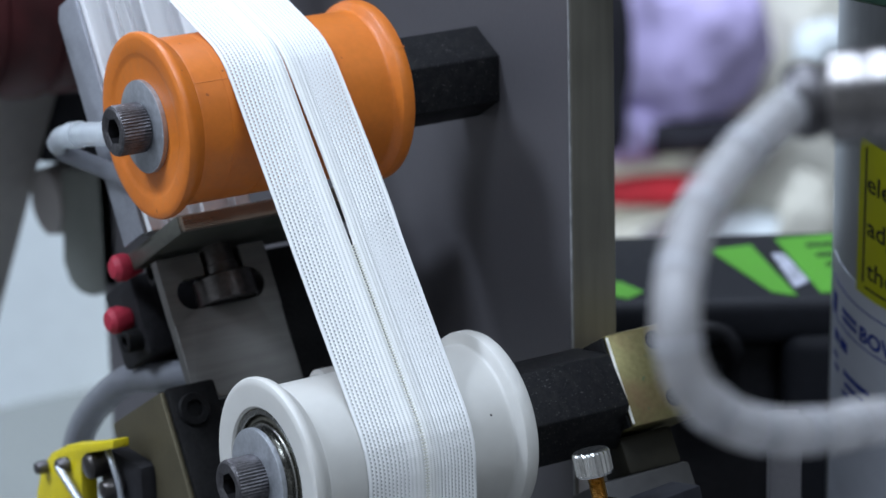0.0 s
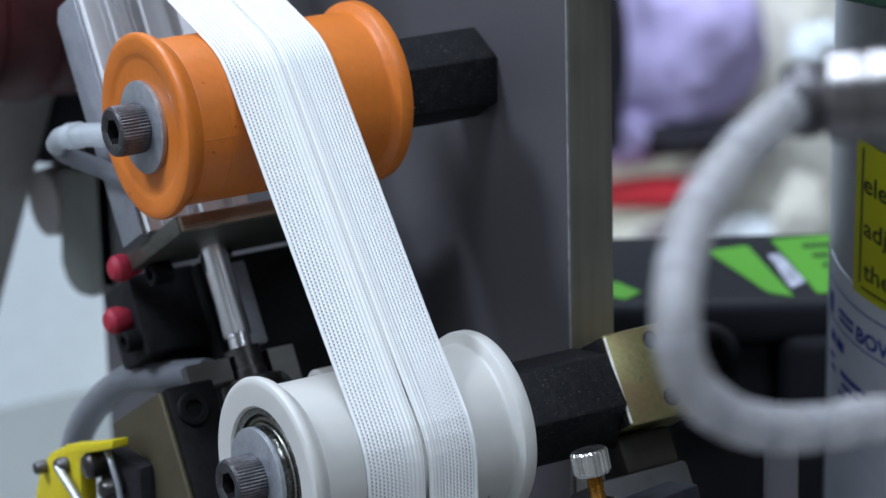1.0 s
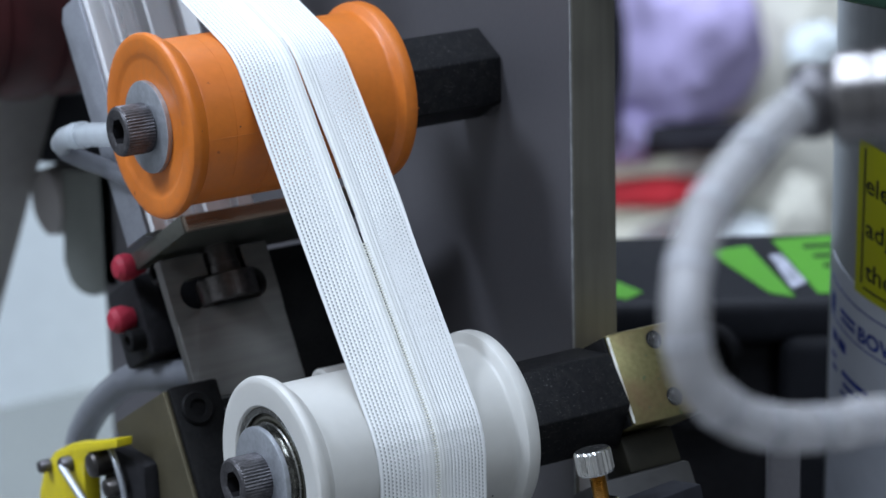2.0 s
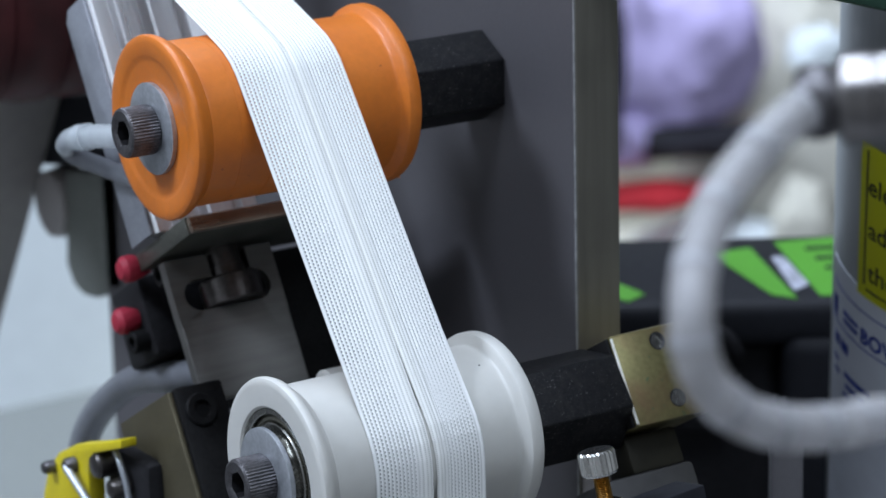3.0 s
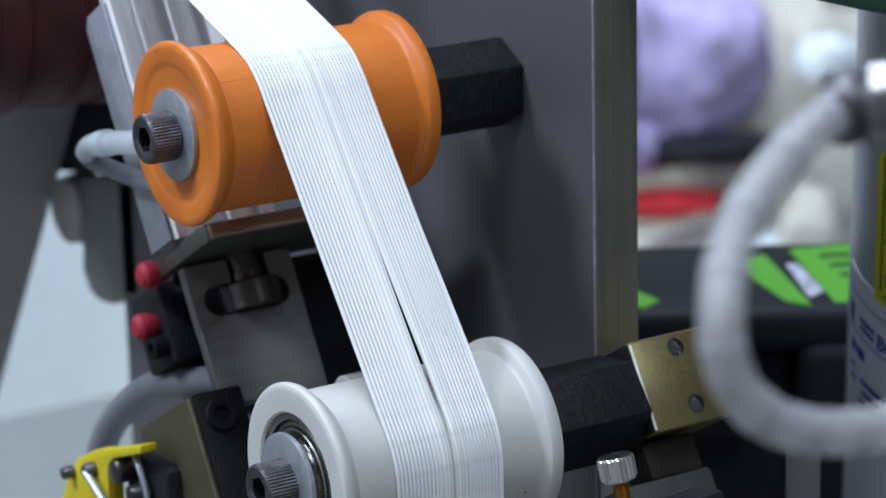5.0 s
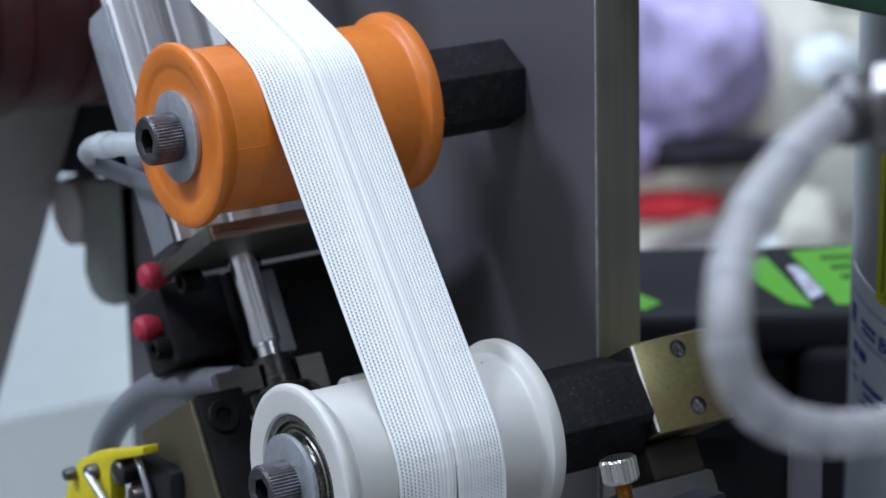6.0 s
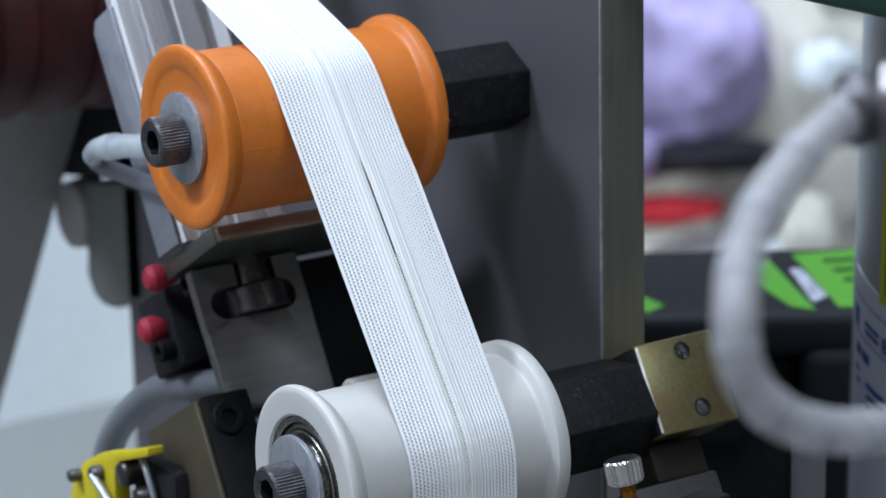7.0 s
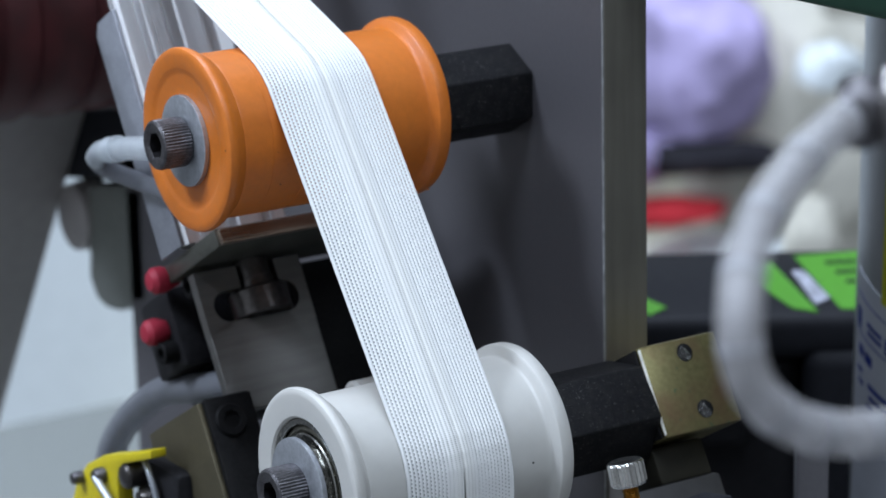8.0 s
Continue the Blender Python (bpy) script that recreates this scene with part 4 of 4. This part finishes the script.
def bottle():
    # leans towards the operator by 17 degrees about its own height
    pivot = Matrix.Translation((BOTTLE_AT + Vector((0, 0, -80))) * MM)
    t = thing("air_cylinder", "brushed aluminium air cylinder with printed labels, leaning", "air cylinder", pivot @ Matrix.Rotation(radians(17), 4, RIGHT) @ Matrix.Rotation(radians(-1.6), 4, AHEAD) @ pivot.inverted())
    R = BOTTLE_R
    b = bmesh.new()
    mt = Matrix.Translation(BOTTLE_AT * MM)
    lathe(b, [(-222, 40), (-220, R - 1), (-217, R), (40, R), (46, R - 3), (52, 30), (52, 5)], 128, "z", mt)
    part("cylinder_body", b, M_BOTTLE, t)
    label = part("white_label", bottle_patch(0.05, 3.05, -190, -60.8, R + 0.05), M_LABELW, t, "white printed label")
    yl = part("warning_label", bottle_patch(0.42, 2.5, -62.6, -12, R + 0.35), M_YLABEL, t, "yellow warning label with black print")
    part("label_border", bottle_patch(0.50, 2.42, -59.9, -59.2, R + 0.62, 0.04), M_INK, yl)
    part("label_border", bottle_patch(0.475, 0.492, -58.4, -14, R + 0.62, 0.04, 2), M_INK, yl)
    for k, words in enumerate(("elec", "adju", "the r")):
        part("print_line", bottle_text(words, 6.0, 0.495 + 0.012 * k, -27.6 - 14.2 * k, R + 0.68, 0.1), M_INK, yl, smooth=False)
    part("brand_print", bottle_text("BOWL", 5.0, 0.455, -79.0, R + 0.36, 0.22), M_BLUE, label, smooth=False)
    part("print_rule", bottle_patch(0.07, 3.0, -68.6, -68.1, R + 0.34, 0.04), M_BLUE, label)
    part("print_rule", bottle_patch(0.07, 3.0, -81.2, -80.7, R + 0.34, 0.04), M_BLUE, label)
    # small print that cannot be read
    for p0, p1, z, h in ((0.25, 0.43, -75.6, 1.5), (0.26, 0.43, -78.2, 1.5), (0.08, 0.16, -79.5, 6.5), (0.13, 0.21, -88.6, 3.6), (0.23, 0.33, -88.6, 3.6),
                         (0.29, 0.57, -96.6, 1.9), (0.31, 0.44, -100.2, 1.8), (0.46, 0.52, -100.2, 1.4), (0.28, 0.36, -103.6, 1.5), (0.12, 0.2, -94.5, 1.6), (0.14, 0.22, -98.5, 1.6)):
        part("print_bar", bottle_patch(p0, p1, z, z + h, R + 0.34, 0.04, 6), M_BLUE, label)
    return t


bottle()


def support_post():
    t = thing("support_post", "blue-grey steel support post standing on the table", "post", pose(POST_AT[0] * MM, POST_AT[1] * MM, 0, 0, 0, -33))
    b = bmesh.new()
    box(b, -4.4, 4.4, -4, 4, -296, POST_AT[2], 0.8)
    part("post_bar", b, M_PLATE, t)
    b = bmesh.new()
    box(b, -16, 16, -14, 14, -300, -296.1, 0.8)
    part("foot_plate", b, M_PLATE, t)
    return t


POST_AT = (59, -59, -94)
support_post()


def dark_device():
    m = Matrix.Identity(4)
    m.col[0][:3], m.col[1][:3], m.col[2][:3] = RIGHT, AHEAD, (0, 0, 1)
    m.translation = Vector((119, 98, -112)) * MM
    t = thing("control_box", "dark control box with lime green labels", "control box", m)
    b = bmesh.new()
    box(b, -60, 53, 8, 84, -188, -16, 5, 3)
    part("housing", b, M_BLACKPL, t)
    # Second block stands for the box's right face, meant lighter than the left.
    b = bmesh.new()
    box(b, 53.2, 170, -3, 84, -188, -12, 6, 3)
    part("right_face_block", b, M_DEV, t, "block for the box's lighter right face")
    b = bmesh.new()
    box(b, -60, 170, 0, 84, -15.9, 0, 5, 3)
    part("lid", b, M_DEV, t)
    b = bmesh.new()
    pipe(b, [(14, 6, -9), (24, -6, -7), (33, -7, -9), (37, -6, -16), (37, 7, -26)], 2.6)
    part("handle", b, M_BLACKPL, t)
    b = bmesh.new()
    box(b, 18, 34, 2, 7.9, -46, -22, 2, 3)
    part("latch", b, M_BLACKPL, t)

    def slab(name, quad, z, mat, note):
        c = bmesh.new()
        lo = [c.verts.new(Vector((x, y, 0.0)) * MM) for x, y in quad]
        hi = [c.verts.new(Vector((x, y, z)) * MM) for x, y in quad]
        c.faces.new(hi)
        for i in range(4):
            c.faces.new((lo[i], lo[(i + 1) % 4], hi[(i + 1) % 4], hi[i]))
        return part(name, c, mat, t, note, smooth=False)
    slab("label", ((34, 60), (49, 65), (58, 3), (50, 8)), 0.4, M_GREEN, "lime green label stripe")
    slab("label", ((58, 72), (100, 80), (96, 6), (66, 6)), 0.4, M_GREEN, "lime green label")
    slab("label", ((-20, 24), (1, 24), (8, 12), (2, 4)), 0.4, M_GREEN, "lime green label")
    for x, y in ((62, 60), (64, 48), (66, 36), (68, 24)):
        slab("print_bar", ((x + 6, y), (x + 24, y + 2), (x + 24, y + 6), (x + 6, y + 4)), 0.6, M_DEV, "dark printed bar")
    slab("label_bar", ((55, 52), (59, 53), (64, 19), (58, 12)), 0.6, M_BARCODE, "white label bar")
    return t


dark_device()


def far_cloths():
    """Soft heaps of cloth on a rack far behind."""
    def heap(name, label, at, size, mat, seed):
        b = bmesh.new()
        bmesh.ops.create_icosphere(b, subdivisions=4, radius=1)
        rnd = Vector((seed * 3.1, seed * 1.7, seed))
        for v in b.verts:
            k = 1 + 0.28 * noise.noise(v.co * 1.6 + rnd) + 0.10 * noise.noise(v.co * 5 + rnd)
            v.co = Vector((v.co.x * size[0], v.co.y * size[1], v.co.z * size[2])) * k * MM
        ob = new(name, finish(name, b, mat))
        ob.matrix_basis = Matrix.Translation(Vector(at) * MM) @ Matrix.Rotation(radians(-33), 4, "Z")
        return tagged(ob, label, "cloth")
    heap("lilac_cloth", "lilac cloth bundle hanging far behind the machine", (1050, 1290, -345), (72, 60, 78), M_LILAC, 1)
    heap("lilac_cloth", "small lilac cloth fold far behind", (1000, 1290, -415), (34, 30, 28), M_LILAC, 2)
    heap("dark_cloth", "black cloth below the lilac bundle", (1040, 1255, -419), (70, 22, 15), M_DARKCLOTH, 3)
    heap("red_cloth", "red cloth strip on the heap behind", (1006, 1274, -466), (62, 30, 12), M_REDCLOTH, 4)
    heap("cream_cloth", "cream cloth heap far behind", (1165, 1275, -430), (95, 50, 130), M_CREAM, 5)
    heap("white_cloth", "bright white cloth fold behind", (1123, 1185, -342), (26, 14, 22), M_BOARD, 8)
    heap("cream_cloth", "cream cloth fold behind the air cylinder", (1058, 1130, -473), (24, 14, 40), M_CREAM, 9)
    heap("dark_cloth", "dark cloth fold beside the lilac bundle", (958, 1262, -340), (16, 12, 90), M_DARKCLOTH, 10)
    heap("white_cloth", "white cloth heap on the rack behind", (1075, 1270, -545), (85, 40, 45), M_BOARD, 6)


far_cloths()


def cloth_rack():
    t = thing("cloth_table", "cream covered table far behind the machine", "table")
    b = bmesh.new()
    box(b, 700, 1700, 1330, 1900, -1220, -560, 10)
    part("table_body", b, M_CREAM, t)
    b = bmesh.new()
    box(b, 880, 1750, 1480, 1500, -560, 200, 4)
    part("back_board", b, M_CREAM, t)
    return t


cloth_rack()


def white_board():
    t = thing("white_board", "white painted board standing behind the machine", "board")
    b = bmesh.new()
    box(b, 100, 860, 1560, 1600, -1220, 300, 4)
    part("panel", b, M_BOARD, t)
    return t


white_board()


def green_arm():
    a, c = Vector((47.3, -92.2, 27.6)) * MM, Vector((63.6, -107.7, 23.0)) * MM
    along = (c - a).normalized()
    up = (Vector((0, 0, 1)) - along * along.z).normalized()
    m = Matrix.Identity(4)
    m.col[0][:3], m.col[1][:3], m.col[2][:3] = along, up.cross(along), up
    m.translation = a
    t = thing("green_arm", "dark green enamelled arm above the air cylinder", "machine arm", m)
    b = bmesh.new()
    box(b, -60, 160, 0, 30, 0, 40, 3)
    part("arm_body", b, M_DKGREEN, t)
    return t


green_arm()


def ceiling_fixture(x, y, size):
    t = thing("ceiling_light", "white ceiling light panel, added out of view", "ceiling light", pose(x, y, 1.97), group="ceiling lights")
    b = bmesh.new()
    w, d = size[0] * 500 + 30, size[1] * 500 + 30
    for dims in ((-w, w, -d, -d + 28), (-w, w, d - 28, d), (-w, -w + 28, -d + 28, d - 28), (w - 28, w, -d + 28, d - 28)):
        box(b, *dims, -20, 29)
    part("frame", b, M_CEIL, t)
    b = bmesh.new()
    box(b, -w + 30, w - 30, -d + 30, d - 30, 8, 14)
    part("diffuser", b, M_GLOW, t, "glowing white diffuser")


# Panels with glowing diffusers are added out of view, one at each lamp.
for lx, ly, lz, lsize, lpower in LAMPS:
    ceiling_fixture(lx, ly, lsize)

# ---------------------------------------------------------------- zipper tape
SEG = 4.0
FAST, SLOW, PERIOD = 123.0, 85.0, 1.7
CYCLE = FAST + SLOW
R1, R2 = 22.1, 22.0


def tape_line():
    """The tape's centre line from the supply below, over both rollers, up and away: points and outward normals."""
    o, w = Vector((0.0, 0.0)), Vector((-57.8, -76.7))
    d = (w - o).normalized()
    m = Vector((d.y, -d.x))
    m = m if m.x < 0 else -m
    tilt = (R1 - R2) / (w - o).length
    m = (m + d * tilt).normalized()
    pts = []

    def arc(c, r, n0, n1, k):
        a0, a1 = math.atan2(n0.y, n0.x), math.atan2(n1.y, n1.x)
        a1 = a0 + (a1 - a0 + math.pi) % (2 * math.pi) - math.pi
        return [c + r * Vector((math.cos(a0 + (a1 - a0) * i / k), math.sin(a0 + (a1 - a0) * i / k))) for i in range(k + 1)]
    low = w + Vector((-R2, 0))
    pts += [low + Vector((0, -1020)), low + Vector((0, -300)), low + Vector((0, -60))]
    pts += arc(w, R2, Vector((-1, 0)), m, 10)
    up = Vector((0.940, 0.342))
    nup = Vector((-up.y, up.x))
    pts += arc(o, R1, m, nup, 24)
    p = pts[-1] + up * 42
    away = Vector((0.5, 0.866))
    c = p + nup * 30
    bend = arc(c, 30, -nup, Vector((0.866, -0.5)), 10)
    pts += bend
    pts += [bend[-1] + away * 300, bend[-1] + away * 1300]
    return pts


TAPE_PTS = tape_line()
TAPE_CUM = [0.0]
for p, q in zip(TAPE_PTS, TAPE_PTS[1:]):
    TAPE_CUM.append(TAPE_CUM[-1] + (q - p).length)
SPAN0 = TAPE_CUM[13]


def tape_x(s):
    """Sideways place of the tape's middle."""
    return -70.0 + 0.6 * math.sin(s / 90.0)


def tape_pose(s):
    """Pose of a length of tape; its origin lies one roller radius under the tape, so that it swings about the roller's axis."""
    s = min(max(s, 1.0), TAPE_CUM[-1] - 1.0)

    def where(v):
        i = max(0, min(len(TAPE_CUM) - 2, next(k for k in range(1, len(TAPE_CUM)) if TAPE_CUM[k] >= v) - 1))
        k = (v - TAPE_CUM[i]) / (TAPE_CUM[i + 1] - TAPE_CUM[i])
        p = TAPE_PTS[i].lerp(TAPE_PTS[i + 1], k)
        return Vector((tape_x(v), p.x, p.y))
    a, b = where(max(0.5, s - SEG / 2)), where(min(TAPE_CUM[-1] - 0.5, s + SEG / 2))
    y = (b - a).normalized()
    z = Vector((1, 0, 0)).cross(y).normalized()
    x = y.cross(z)
    m = Matrix.Identity(4)
    m.col[0][:3], m.col[1][:3], m.col[2][:3] = x, y, z
    m.translation = ((a + b) / 2 - z * R1) * MM
    return m


def tape_travel(t):
    """How far the tape has run, in millimetres, at t seconds."""
    def ease(k):
        k = min(1.0, max(0.0, k))
        return k * k * (3 - 2 * k)
    n = math.floor(t / PERIOD + 1e-6)
    u = t - n * PERIOD
    slow = ease((u - 1.47) / 0.33) + ease((u + PERIOD - 1.47) / 0.33) - 1
    return max(0.0, n * CYCLE + FAST * ease((u - 0.45) / 0.27) + SLOW * slow)


def tape_mesh(gap0, gap1, teeth):
    """One short length of the tape: two ribbed halves; gap0, gap1 are how far they stand apart at its ends."""
    b = bmesh.new()
    middle = TAPE_SHIFT * 1000

    def columns(half, pitch):
        xs, x = [], 0.0
        while x < half - 0.2:
            xs.append(x)
            x += pitch / 4
        return xs + [half]

    def height(x, half, pitch):
        h = 0.07 * math.cos(2 * math.pi * x / pitch) if x > 4.2 else 0.07
        h += 0.26 * math.exp(-((x - 1.5) / 1.2) ** 2) + 0.07 * math.exp(-((x - 3.4) / 0.5) ** 2)
        return h + (0.10 if x > half - 0.45 else 0.0)
    for side in (-1, 1):
        half, pitch = TAPE_HALF * 1000 - side * middle, RIB_PITCH[(side + 1) // 2] * 1000
        xs = columns(half, pitch)
        for top in (True, False):
            rows = []
            for y, gap, drop in ((-SEG / 2 - 0.18, gap0, 0.02), (-SEG / 2, gap0, 0.0), (SEG / 2, gap1, 0.0)):
                row = []
                for x in xs:
                    shift = gap * (0.8 if side > 0 else 0.2 * max(0.0, 1 - x / (half * 0.9)))
                    z = (height(x, half, pitch) if top else -0.22) - drop
                    row.append(b.verts.new(Vector((middle + side * (x + shift + 0.05), y, z + R1)) * MM))
                rows.append(row)
            for i in range(len(xs) - 1):
                for lo, hi in zip(rows, rows[1:]):
                    b.faces.new((lo[i], lo[i + 1], hi[i + 1], hi[i]))
    b.faces.ensure_lookup_table()
    if teeth:
        for k in range(5):
            y = -SEG / 2 + (k + 0.5) * SEG / 5
            n0 = len(b.faces)
            box(b, middle - 0.8, middle + 1.2, y - 0.20, y + 0.20, R1 - 0.25, R1 + 0.22, 0.1, 1)
            b.faces.ensure_lookup_table()
            for face in b.faces[n0:]:
                face.material_index = 1
    return b


def zipper_tape():
    t = thing("zipper_tape", "white woven zipper tape with closed chain running over the rollers", "zipper tape")
    gap_centre = SPAN0 + 70.0
    count = 291
    first = gap_centre - 1085.0
    meshes = {}
    made = []
    for i in range(count):
        s = first + i * SEG
        k = ((s - gap_centre + CYCLE / 2) % CYCLE) - CYCLE / 2

        wide, top = (0.6, 6) if s < gap_centre - 3.5 * CYCLE else (1.15, 38)

        def opening(v):
            if -24 < v < top:
                return min(wide, 0.55 + (v + 24) * 0.06, wide * (top - v) / (top * 0.9 + 2))
            if -92 < v <= -24:
                return 0.55 * (v + 92) / 68
            return 0.0
        g0, g1 = round(opening(k - SEG / 2), 2), round(opening(k + SEG / 2), 2)
        teeth = -92 < k < -24
        key = (g0, g1, teeth)
        if key not in meshes:
            meshes[key] = finish("tape_segment", tape_mesh(g0, g1, teeth), M_TAPE)
            meshes[key].materials.append(M_COIL)
        ob = new("tape_segment", meshes[key])
        ob.parent = t
        made.append((ob, s))
    return t, made


zip_tape, tape_segments = zipper_tape()


def motions():
    # tape: runs upwards twice in each cycle and rests between
    steps = []
    f = 0
    while f <= 240:
        t = f / 30
        if f in (0, 240) or abs(tape_travel(t) - tape_travel(t - 1 / 30)) > 0.02 or abs(tape_travel(t) - tape_travel(t + 1 / 30)) > 0.02:
            steps.append(t)
        f += 1
    for ob, s in tape_segments:
        walk(ob, [(t, tape_pose(s + tape_travel(t))) for t in steps])
    # the whole tape wanders a little along the rollers before two of the rests
    side = [(0.0, 0.0), (1.36, 0.0), (1.56, 2.3), (2.05, 2.3), (2.35, 0.0), (6.52, 0.0), (6.70, 2.3), (7.22, 2.0), (7.50, 0.0), (8.0, 0.0)]
    walk(zip_tape, [(t, pose(x * MM, 0, 0)) for t, x in side])
    # rollers: dragged round by each fast run
    turns = [321, 300, 287, 313, 300]
    for ob, scale in ((orange_roller, 1.0), (white_roller, 0.93)):
        rows, angle = [(0.0, 0.0)], 0.0
        for n, turn in enumerate(turns):
            start = n * PERIOD + 0.43
            for k in range(11):
                u = k / 10
                rows.append((start + 0.29 * u, angle + turn * scale * u * u * (3 - 2 * u)))
            angle += turn * scale
        rows.append((8.0, angle))
        home = ob.matrix_basis.copy()
        walk(ob, [(t, home @ Matrix.Rotation(-radians(a), 4, "X")) for t, a in rows])
    # sliding block: strokes down the slide and back
    stroke = 30.0
    rows = [(0.0, 0)]
    for down, up in ((0.80, 1.12), (2.50, 2.82), (4.20, 4.51), (5.91, 6.22), (7.60, 7.90)):
        rows += [(down, 0), (down + 0.07, stroke), (up, stroke), (up + 0.067, 0)]
    rows.append((8.05, 0))
    walk(sliding_block, [(min(t, 8.0), BLOCK_HOME @ pose(0, -d * MM, 0)) for t, d in rows if t <= 8.05])


motions()
